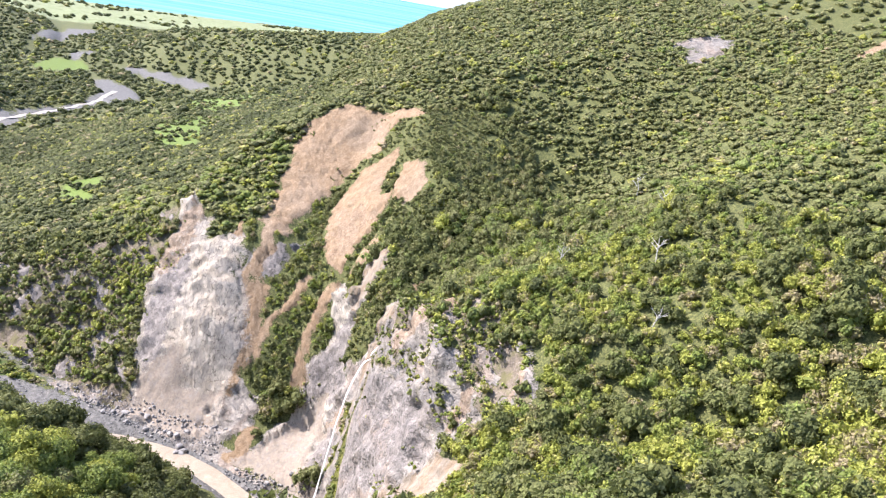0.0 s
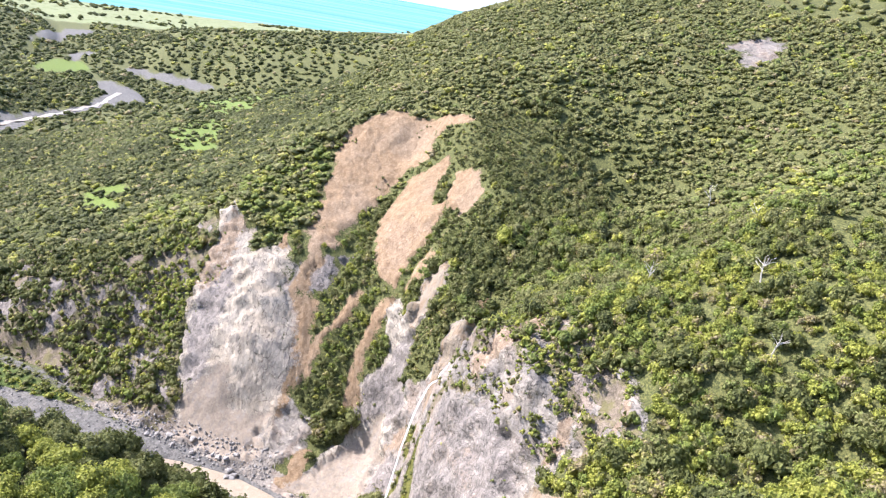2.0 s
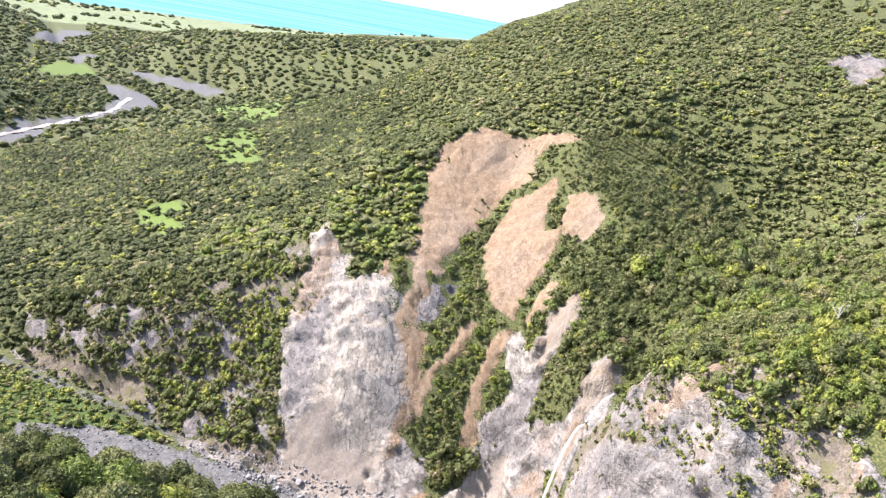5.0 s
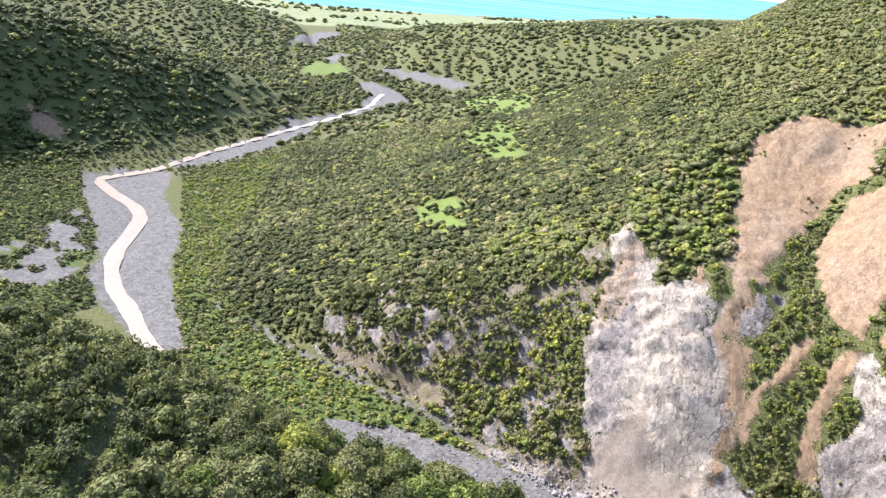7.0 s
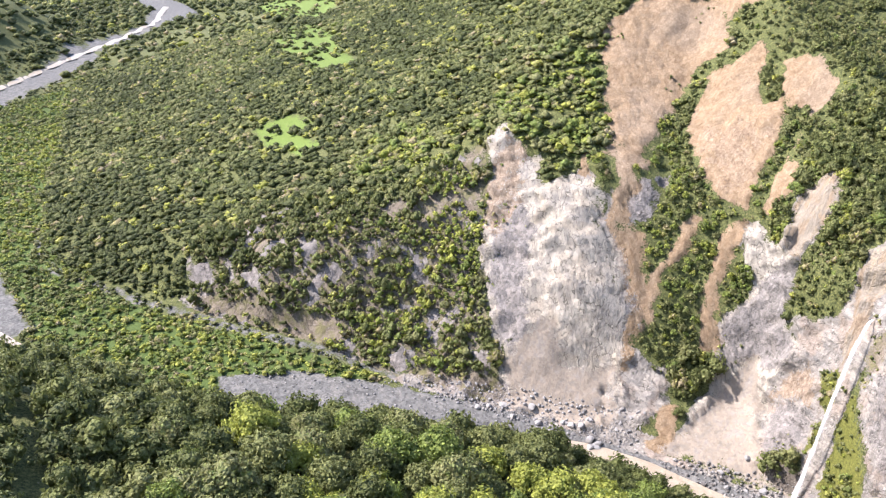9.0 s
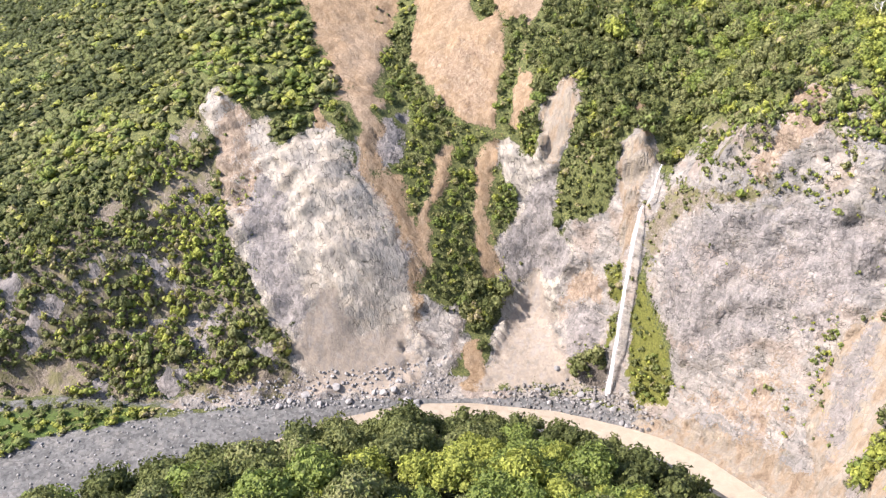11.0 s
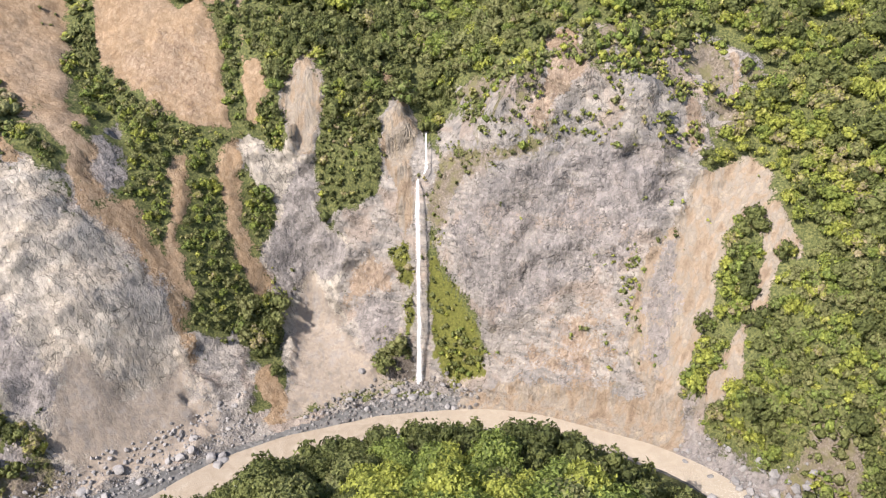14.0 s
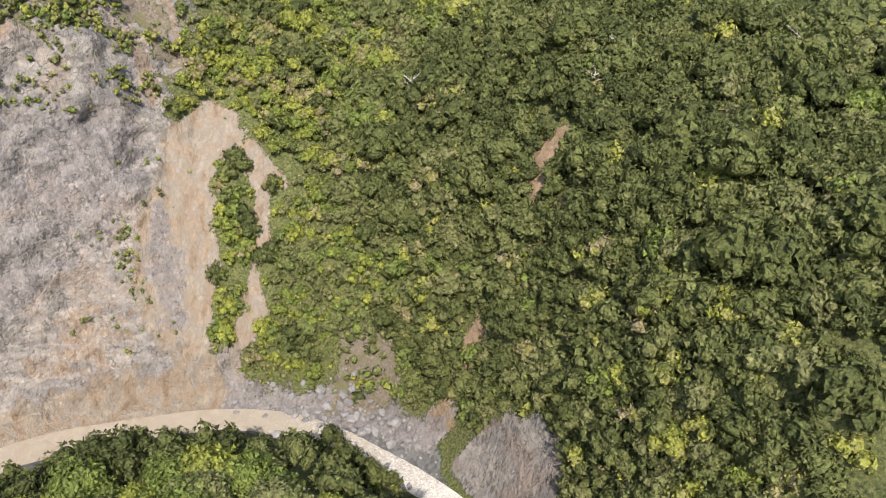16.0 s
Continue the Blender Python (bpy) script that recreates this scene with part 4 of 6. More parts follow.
TAN_GAP = [(-55.6, 48.2), (-54.1, 48.7), (-52.5, 44.1), (-51.6, 39.2), (-52.2, 35.6), (-51.1, 30.8), (-47.5, 23.1), (-48.9, 23.4), (-52.5, 31.2), (-53.3, 35.3), (-53.3, 40.5), (-54.2, 44.3)]
TAN_GAP_EAST = [(-46.3, 47.8), (-43.6, 50.3), (-41.5, 46.7), (-42.9, 43.1), (-41.3, 37.0), (-41.2, 33.5), (-38.7, 28.5), (-36.5, 24.5), (-35.2, 21.9), (-34.5, 18.3), (-36.8, 20.1), (-39.2, 26.2), (-41.7, 31.3), (-43.6, 37.2), (-45.2, 43.1)]
ORANGE = [(-33.5, 7.0), (-31.0, 7.6), (-29.2, 6.2), (-26.6, 4.4), (-23.5, 1.9), (-23.9, 0.7), (-26.6, 0.7), (-29.7, 1.4), (-29.0, 2.7), (-32.3, 5.1)]
SLIP_TOP = [(-25.7, 141.3), (-31.1, 149.6), (-35.5, 157.6), (-22.3, 148.0), (-24.6, 144.0)]
KNOLL = [(-16.1, 14.9), (-13.5, 18.3), (-7.2, 17.6), (-4.9, 12.7), (-5.3, 9.5), (-9.3, 6.7), (-12.1, 7.0), (-14.3, 10.6)]
FALL_HEAD = [(-10.7, 57.3), (-8.9, 58.7), (-6.0, 56.8), (-4.1, 53.0), (-4.1, 49.9), (-3.8, 44.4), (-3.4, 37.1), (-4.6, 31.5), (-6.5, 36.0), (-6.9, 42.3), (-10.3, 46.5), (-11.3, 51.3), (-10.6, 54.4)]
GULLY_BROWN = [(-18.3, 23.5), (-13.4, 27.4), (-8.3, 25.1), (-6.7, 19.0), (-13.6, 18.5), (-16.4, 14.8), (-17.1, 10.1), (-19.9, 13.9)]
SOIL_WEST = [(-101.4, 59.3), (-94.7, 56.5), (-90.0, 49.0), (-86, 42.1), (-84, 34.3), (-92.0, 34.6), (-104, 50)]
SLIP_RED = [(-73.1, 67.4), (-52.2, 73.3), (-44.6, 52.7), (-52.7, 54.8), (-65.9, 60.5)]
SLATE_TOE = [(-74.4, 3.4), (-67.1, 4.2), (-57.5, 3.6), (-43.1, -0.5), (-58.1, -0.5), (-70.2, -0.5)]
SPIKE_SLATE = [(-31.2, 46.1), (-26.4, 46.7), (-25.0, 41.7), (-25.7, 36.2), (-23.9, 30.9), (-18.8, 29.7), (-18.4, 24.9), (-20.8, 20.4), (-24.5, 19.6), (-26.9, 22.0), (-30.1, 16.0), (-31.3, 13.9), (-33.5, 19.2), (-35.4, 24.3), (-36.3, 29.4), (-34.2, 33.1), (-32.6, 39.6)]
LEDGE_GREY = [(-45.9, 16.5), (-42.7, 15.3), (-38.9, 14.8), (-34.9, 9.5), (-32.9, 7.6), (-33.2, 4.1), (-33.5, 2.0), (-28.9, 0.7), (-35.7, 1.1), (-38.2, 3.4), (-42.1, 7.0)]
BLUFF_FOOT = [(-148, -2), (-135, 4), (-120, 5), (-106, 6), (-100, 1), (-118, -1.5), (-140, -4)]


# ---- noise and outlines on arrays ----
def hashed(i, j, k, seed):
    n = (i * 374761393 + j * 668265263 + k * 1274126177 + seed * 69069).astype(np.int64)
    n = (n ^ (n >> 13)) * 1274126177
    n = n ^ (n >> 16)
    return (n & 0xFFFF) / 65535.0


def grain(x, y, z, seed=0):
    """Smooth value noise in 0..1 at places."""
    i, j, k = np.floor(x).astype(np.int64), np.floor(y).astype(np.int64), np.floor(z).astype(np.int64)
    u, v, w = x - i, y - j, z - k
    u, v, w = u * u * (3 - 2 * u), v * v * (3 - 2 * v), w * w * (3 - 2 * w)
    total = 0
    for a in (0, 1):
        for b in (0, 1):
            for c in (0, 1):
                total = total + hashed(i + a, j + b, k + c, seed) * (u if a else 1 - u) * (v if b else 1 - v) * (w if c else 1 - w)
    return total


def octaves(x, y, z, n=4, seed=0):
    total, size, most = 0, 1.0, 0
    for o in range(n):
        total = total + grain(x * 2 ** o, y * 2 ** o, z * 2 ** o, seed + o) * size
        most += size
        size *= 0.55
    return total / most


def inside(poly, a, b, soft):
    """1 well inside an outline, 0 well outside, soft metres wide at its edge."""
    poly = np.array(poly, float)
    odd, near = np.zeros(a.shape, bool), np.full(a.shape, 1e9)
    lo, hi = poly.min(0) - 2 * soft, poly.max(0) + 2 * soft
    pick = (a > lo[0]) & (a < hi[0]) & (b > lo[1]) & (b < hi[1])
    pa, pb = a[pick], b[pick]
    o, d = np.zeros(pa.shape, bool), np.full(pa.shape, 1e9)
    for p, q in zip(poly, np.roll(poly, -1, 0)):
        cross = ((p[1] > pb) != (q[1] > pb))
        with np.errstate(divide="ignore", invalid="ignore"):
            o ^= cross & (pa < (q[0] - p[0]) * (pb - p[1]) / (q[1] - p[1]) + p[0])
        e = q - p
        t = np.clip(((pa - p[0]) * e[0] + (pb - p[1]) * e[1]) / max(e @ e, 1e-9), 0, 1)
        d = np.minimum(d, np.hypot(pa - p[0] - t * e[0], pb - p[1] - t * e[1]))
    odd[pick], near[pick] = o, d
    return np.clip(0.5 + np.where(odd, near, -near) / (2 * soft), 0, 1)


TOE = np.array(sorted((x, y) for x, y, z in LINES[0] if x < 72))
GORGE = np.array(sorted((y, x) for x, y, z in LINES[0] if x > 60 and y < -20))


def above_toe(x, y):
    """How far a place lies behind the toe of the northern and eastern banks."""
    west = np.where(x < 72, y - np.interp(x, TOE[:, 0], TOE[:, 1]), -1e3)
    east = np.where((y < -31) | (x > 72), x - np.interp(y, GORGE[:, 0], GORGE[:, 1]), -1e3)
    return np.maximum(west, east)



def zones(x, y, z):
    """How far each kind of ground reaches at places: a dict of arrays in 0..1."""
    north = np.clip((above_toe(x, y) + 3) / 2, 0, 1)
    jx = x + (octaves(x / 4, y / 4, z / 4, 3, 5) - 0.5) * 3
    jz = z + (octaves(x / 4, y / 4, z / 4, 3, 9) - 0.5) * 3

    def hill(poly, soft=1.8):
        return inside(poly, jx, jz, soft) * north

    def plan(poly, soft=3.0):
        return inside(poly, jx, y, soft)

    def gorge(poly, soft=1.2):
        return inside(poly, y + jx - x, jz, soft) * north * (x > 66)

    out = {}
    out["tan"] = np.maximum.reduce([hill(q, 1.2) for q in (TAN_MAIN, TAN_MID, TAN_MID_TOP, TAN_EAST, TAN_LEDGE)] + [np.clip(1.4 * hill(q, 1.8), 0, 1) for q in (TAN_CHUTE, TAN_GAP, TAN_GAP_EAST)] + [hill(q, 0.7) for q in (TAN_SOIL, ORANGE, CLIFF_TAN, HEAD_RED)]
                                   + [gorge(q, 0.9) for q in SLIPS_GORGE] + [hill(RED_LOW), hill(SLIP_TOP, 1.5), plan(SLIP_OPPOSITE, 2)])
    out["tan"] = out["tan"] * (1 - np.maximum.reduce([hill(q, 0.8) for q in BUSH_STRIPS]))
    out["pale"] = np.maximum.reduce([hill(SCAR_EAST, 1.2), hill(SCAR_BRANCH, 0.9), plan(SILT, 1.0), hill(FALL_HEAD, 0.9), hill(SPIKE_TOP, 1.2)])
    out["grey"] = np.maximum.reduce([hill(GREY), hill(GREY_WEST, 1.2), hill(SPIKE, 1.2)]) * (1 - hill(SPIKE_TOP, 1.2))
    ribs = hill(BLUFF, 3) * 0.9 * (octaves(x / 5, y / 5, z / 11, 3, 52) > 0.64)
    heath = np.maximum(hill(HEATH, 1.5), hill(HEATH_EAST, 1.5))
    knobs = heath * (octaves(x / 4, y / 4, z / 4, 3, 54) > 0.53)
    out["rock"] = np.maximum.reduce([hill(FACE), hill(GULLY), hill(OUTCROP, 2.0), hill(LEDGE_GREY, 1.2), hill(SLATE_CHIP, 0.9), 0.8 * hill(BLUFF_FOOT, 2), ribs, knobs, 0.9 * plan(BANK_SLATE, 1.2), gorge(BANK_CLIFF)])
    out["scree"] = np.maximum(hill(FAN), hill(CONE))
    # where two kinds of bare ground meet, rock shows between them
    kinds = [out[k] for k in ("tan", "pale", "grey", "rock", "scree")]
    total, most = sum(kinds), np.maximum.reduce(kinds)
    foot = 0.9 * (np.abs(above_toe(x, y) + 0.5) < 3.5) * (x > -78) * (x < 62) * (out["scree"] < 0.4)
    out["rock"] = np.maximum(np.maximum(out["rock"], foot), np.where((total - most > 0.15) & (most < 0.85), np.clip(total, 0, 1), 0))
    out["gravel"] = np.maximum.reduce([plan(GRAVEL, 1.0), plan(GRAVEL_WEST, 2), plan(GRAVEL_PATCH, 2) * (octaves(x / 9, y / 9, z * 0, 2, 48) > 0.42), plan(GRAVEL_REACH, 3), 0.6 * plan(TRACK, 0.9), plan(GRAVEL_FAR, 4), plan(GRAVEL_SIDE, 4)] + [plan(q, 5) for q in BARS_FAR])
    out["grass"] = np.maximum.reduce([plan(p, 4) for p in GRASS])
    out["moss"] = np.maximum(hill(MOSS, 1.2), 0.8 * hill(MOSS_SIDE, 0.9))
    out["scrub"] = np.maximum.reduce([hill(BLUFF, 3) * 0.8 - ribs, 0.8 * heath - knobs, gorge(BANK_BROWN), 0.75 * hill(HEATH_LOW, 1.5)])
    out["pasture"] = np.maximum.reduce([plan(p, 20) for p in PASTURE])
    out["rust"] = np.maximum.reduce([hill(CLIFF_RED), hill(RED_PATCH), 0.55 * hill(FACE_RUST, 6), 0.8 * hill(RED_STREAK, 1), 0.8 * hill(RED_STREAK_EAST, 0.7), 0.7 * hill(GULLY_BROWN, 2), 0.65 * hill(SOIL_WEST, 3), 0.62 * hill(SLIP_RED, 3)])
    out["slate"] = np.maximum.reduce([hill(SLATE_SHADED, 2), hill(SLATE_LOW), 0.75 * hill(FACE_WET, 3), 0.6 * hill(FACE_GREY, 2), 0.65 * hill(SCAR_GREY, 1.5), hill(KNOLL, 1.2), ribs, 0.8 * plan(BANK_SLATE, 1.2), 0.8 * hill(SLATE_TOE, 1), 0.85 * hill(SPIKE_SLATE, 1.5), hill(SLATE_CHIP, 0.9)])
    out["wet"] = 0.95 * hill(HOLLOW, 1.5)
    out["flat"] = np.maximum(plan(SCRUB_FLAT, 4), plan(SOUTH_FLAT, 4)) * (1 - out["gravel"])
    return out


def build_mesh(name, co, quads=None, tris=None, smooth=True):
    """A mesh from arrays of corners, quads and triangles."""
    me = bpy.data.meshes.new(name)
    me.vertices.add(len(co))
    me.vertices.foreach_set("co", np.ascontiguousarray(co, np.float32).ravel())
    parts, starts, total = [], [], 0
    for f, n in ((quads, 4), (tris, 3)):
        if f is not None and len(f):
            parts.append(np.asarray(f).ravel())
            starts.append(total + np.arange(0, len(f) * n, n))
            total += len(f) * n
    index, start = np.concatenate(parts).astype(np.int32), np.concatenate(starts).astype(np.int32)
    me.loops.add(len(index))
    me.loops.foreach_set("vertex_index", index)
    me.polygons.add(len(start))
    me.polygons.foreach_set("loop_start", start)
    me.polygons.foreach_set("use_smooth", np.full(len(start), smooth))
    me.update(calc_edges=True)
    return me


def float_layer(me, name, values):
    me.attributes.new(name, "FLOAT", "POINT").data.foreach_set("value", np.ascontiguousarray(values, np.float32))


def colour_layer(me, name, a, b, c):
    data = np.stack([a, b, c, np.ones(len(a))], 1).astype(np.float32)
    me.attributes.new(name, "FLOAT_COLOR", "POINT").data.foreach_set("color", data.ravel())


# ---- ground ----
ny, nx = GZ.shape
GXX, GYY = np.meshgrid(GX, GY)
# channel of the river
bed = np.array(sampled(RIVER, 2.0))
WIDTH = [(-2300, 14), (-800, 2.6), (-560, 2.8), (-300, 3.6), (-191, 3.2), (-60, 4.2), (-10, 3.6), (40, 3.4), (55, 4.4), (75, 4.4)]
near_river = np.full(GZ.shape, 1e9)
pick = (GXX > -700) & (GXX < 90) & (GYY < 60) & (GYY > -330)
px_, py_ = GXX[pick], GYY[pick]
d = np.full(px_.shape, 1e9)
for bx, by, bz in bed:
    d = np.minimum(d, np.hypot(px_ - bx, py_ - by))
near_river[pick] = d
half = np.interp(GXX, [w[0] for w in WIDTH], [w[1] for w in WIDTH])
GZ -= 1.3 * np.clip(1.7 - near_river / half, 0, 1)
Z0 = zones(GXX.ravel(), GYY.ravel(), GZ.ravel())
gx, gy = np.gradient(GZ, GX, axis=1), np.gradient(GZ, GY, axis=0)
nrm = np.stack([-gx, -gy, np.ones_like(gx)], -1).reshape(-1, 3)
nrm /= np.linalg.norm(nrm, axis=1)[:, None]
co = np.stack([GXX, GYY, GZ], -1).reshape(-1, 3)
x, y, z = co.T


def flutes(dx, dy, across, along, seed):
    """Ridges and gullies that run down a slope whose fall in plan is (dx, dy)."""
    a, b = (x * dy - y * dx) / across, (x * dx + y * dy) / along
    wobble = (octaves(x / 9, y / 9, z / 9, 2, seed + 3) - 0.5) * 1.6
    return np.abs(octaves(a + wobble, b, z / along, 4, seed) - 0.5) * 2




def faceted(cell, seed, lean=0.5):
    """Broken blocks on the hillside: tilted faces with steps between them."""
    wob = (octaves(x / cell, y / cell, z / cell, 2, seed + 9) - 0.5) * 0.9
    a, b = (x * 0.86 + y * 0.3 + z * 0.42) / cell + wob, (z * 0.9 - x * 0.4 + y * 0.2) / (cell * 0.75) + wob
    i, j = np.floor(a).astype(np.int64), np.floor(b).astype(np.int64)
    total, out = np.full(a.shape, 1e-9), np.zeros(a.shape)
    for di in (-1, 0, 1):
        for dj in (-1, 0, 1):
            ci, cj = i + di, j + dj
            da = a - ci - hashed(ci, cj, cj * 0, seed)
            db = b - cj - hashed(ci, cj, cj * 0, seed + 1)
            w = np.exp(-(1.5 * cell) * (da * da + db * db))
            val = hashed(ci, cj, cj * 0, seed + 2) - 0.5 + lean * (da * (hashed(ci, cj, cj * 0, seed + 3) - 0.5) + db * (hashed(ci, cj, cj * 0, seed + 4) - 0.2)) * 2
            out, total = out + w * val, total + w
    return out / total


lumps = octaves(x / 7, y / 7, z / 7, 2, 33) - 0.5
crags = np.abs(octaves(x / 3.0, y / 3.0, z / 2.2, 3, 51) - 0.5) * 2
ledges = np.abs(octaves(x / 16 + z / 9, y / 10, z / 3.4, 3, 59) - 0.5) * 2
calm = 1 / (1 + (np.abs(gx).ravel() / 0.9) ** 2)
blocks, slabs, crags = faceted(7.0, 311, 0.8) * np.sqrt(calm), faceted(3.2, 331, 0.9) * calm, 0.4 + (crags - 0.4) * calm
down = flutes(0, -1, 4.5, 16, 21)
push = Z0["rock"] * (lumps * 2.0 - down * 0.5 + (0.4 - crags) * 0.4 + blocks * 1.6 + slabs * 1.1)
push += Z0["grey"] * (1 - Z0["scree"]) * (lumps * 1.8 + 0.4 + (0.35 - crags) * 0.5 + blocks * 1.7 + slabs * 1.5)
push += Z0["tan"] * (lumps * 1.4 + 0.4 - flutes(0.84, -0.54, 6, 26, 65) * 0.7 + (0.35 - crags) * 0.5 + slabs * 0.5)
# relief is lowered where the sun only grazes, against stripes of self-shadow
grazed = np.clip((nrm @ np.array(SUN_TO) - 0.1) / 0.4, 0.5, 1)
push *= grazed
push += np.clip(Z0["scrub"] - Z0["rock"], 0, 1) * (lumps * 2.6 - crags * 0.8 + blocks * 1.2 + slabs * 0.8)
push += Z0["scree"] * lumps * 0.5
push += Z0["pale"] * (lumps * 1.2 + 0.6 - flutes(0.1, -1, 2.6, 20, 91) * 1.8 + (0.35 - crags) * 0.6)
push += Z0["gravel"] * (octaves(x / 9, y / 9, z * 0, 3, 71) - 0.5) * 0.9 * np.clip(near_river.ravel() / half.ravel() - 1, 0, 1)
rough = 1 - np.clip(sum(Z0[k] for k in ("rock", "grey", "tan", "pale", "scrub", "scree", "gravel", "grass", "pasture", "flat")), 0, 1)
spread = np.interp(np.hypot(x, y), [0, 200, 900, 2500], [1.0, 1.6, 6.0, 9.0])
push += rough * (octaves(x / (9 * spread), y / (9 * spread), z / (9 * spread), 3, 81) - 0.5) * 2.6 * spread * np.clip(near_river.ravel() / 12 - 0.6, 0, 1)
push *= 1 - 0.85 * np.clip(2.2 - np.hypot((x + 0.8 - 0.03 * z) / 3.0, np.clip(y - 20, 0, 99) / 4), 0, 1) * (y > -6) * (z < 60)
push *= np.clip(near_river.ravel() / half.ravel() - 1.0, 0, 1)
co = co + nrm * push[:, None]
k = np.arange(nx * ny).reshape(ny, nx)
me = build_mesh("ground", co, quads=np.stack([k[:-1, :-1], k[:-1, 1:], k[1:, 1:], k[1:, :-1]], -1).reshape(-1, 4))
colour_layer(me, "zone_a", Z0["tan"], Z0["grey"], Z0["rock"])
colour_layer(me, "zone_b", Z0["gravel"], Z0["grass"], Z0["moss"])
colour_layer(me, "zone_c", np.maximum(Z0["scrub"], 0.0), Z0["pasture"], Z0["rust"])
colour_layer(me, "zone_d", Z0["slate"], Z0["wet"], Z0["flat"])
float_layer(me, "scree", Z0["scree"])
float_layer(me, "pale", Z0["pale"])
me.materials.append(LAND)
land = new("ground", me)
land.cycles.shadow_terminator_geometry_offset, land.cycles.shadow_terminator_offset = 0.6, 0.25
tagged(land, "steep forested hills with bare slips, rock face and gravel river bed", "ground", kind="structure")
GZ = co[:, 2].reshape(ny, nx)

# ---- sea and river ----
sr = np.array([1900, 2400, 2900, 3400, 3900, 4300.0])
sz = np.array([-46, -46, -40, -17, 18, 49.0])
sa = np.radians(np.linspace(28, 150, 40))
SR, SA = np.meshgrid(sr, sa)
k = np.arange(SR.size).reshape(SR.shape)
me = build_mesh("sea", np.stack([100 - np.sin(SA).ravel() * SR.ravel(), -100 + np.cos(SA).ravel() * SR.ravel(), np.tile(sz, len(sa))], 1), quads=np.stack([k[:-1, :-1], k[1:, :-1], k[1:, 1:], k[:-1, 1:]], -1).reshape(-1, 4))
me.materials.append(SEA_WATER)
tagged(new("sea", me), "pale turquoise sea beyond the coastal plain", "sea", kind="structure")

bank = np.array([-60, 60, 200, 420.0])
BZ, BA = np.meshgrid(bank, sa)
k = np.arange(BZ.size).reshape(BZ.shape)
me = build_mesh("backdrop", np.stack([100 - np.sin(BA).ravel() * 4880, -100 + np.cos(BA).ravel() * 4880, BZ.ravel()], 1), quads=np.stack([k[:-1, :-1], k[1:, :-1], k[1:, 1:], k[:-1, 1:]], -1).reshape(-1, 4))
me.materials.append(CLOUD)
tagged(new("backdrop", me), "white bank of sea cloud along the horizon", "cloud", kind="structure")


def ribbon(name, line, widths, lift, label, seed, foam=0.0):
    """Running water along a line, with uneven banks."""
    pts = np.array(sampled(line, 2.0))
    for _ in range(6):
        pts[1:-1] = (pts[:-2] + 2 * pts[1:-1] + pts[2:]) / 4
    pts[:, 2] = np.maximum(pts[:, 2] + lift, height(pts[:, 0], pts[:, 1]) + 0.45)
    for _ in range(8):
        pts[1:-1, 2] = (pts[:-2, 2] + 2 * pts[1:-1, 2] + pts[2:, 2]) / 4
    run = np.gradient(pts[:, :2], axis=0)
    run /= np.linalg.norm(run, axis=1)[:, None] + 1e-9
    side = np.stack([-run[:, 1], run[:, 0]], 1)
    half = np.interp(pts[:, 0], [w[0] for w in widths], [w[1] for w in widths])
    s = np.arange(len(pts))
    left = half * (0.7 + 0.6 * octaves(s / 7, s * 0, s * 0, 3, seed))
    right = half * (0.7 + 0.6 * octaves(s / 7, s * 0, s * 0, 3, seed + 7))
    cols = []
    for f in np.linspace(-1, 1, 7):
        w = np.where(f < 0, left, right) * f
        cols.append(np.column_stack([pts[:, 0] + side[:, 0] * w, pts[:, 1] + side[:, 1] * w, pts[:, 2] - 0.05 * abs(f)]))
    grid = np.stack(cols, 1)
    k = np.arange(len(pts) * 7).reshape(-1, 7)
    me = build_mesh(name, grid.reshape(-1, 3), quads=np.stack([k[:-1, :-1], k[1:, :-1], k[1:, 1:], k[:-1, 1:]], -1).reshape(-1, 4))
    fast = np.abs(np.gradient(pts[:, 2]) / 2.0)
    float_layer(me, "foam", np.repeat(np.clip(fast * 4 - 0.15 + foam + 0.35 * np.clip((pts[:, 0] - 38) / 26, 0, 1), 0, 1), 7))
    me.materials.append(RIVER_WATER)
    return tagged(new(name, me), label, "river", kind="structure")


ribbon("water", [p for p in RIVER[1:] if p[0] > -745], WIDTH, -0.3, "milky brown silt-laden river running over gravel", 3)


# ---- forest ----
ICO = [(-1, 1.618, 0), (1, 1.618, 0), (-1, -1.618, 0), (1, -1.618, 0), (0, -1, 1.618), (0, 1, 1.618), (0, -1, -1.618), (0, 1, -1.618), (1.618, 0, -1), (1.618, 0, 1), (-1.618, 0, -1), (-1.618, 0, 1)]
ICO_FACES = np.array([(0, 11, 5), (0, 5, 1), (0, 1, 7), (0, 7, 10), (0, 10, 11), (1, 5, 9), (5, 11, 4), (11, 10, 2), (10, 7, 6), (7, 1, 8),
                      (3, 9, 4), (3, 4, 2), (3, 2, 6), (3, 6, 8), (3, 8, 9), (4, 9, 5), (2, 4, 11), (6, 2, 10), (8, 6, 7), (9, 8, 1)])
ICO = np.array(ICO) / 1.902


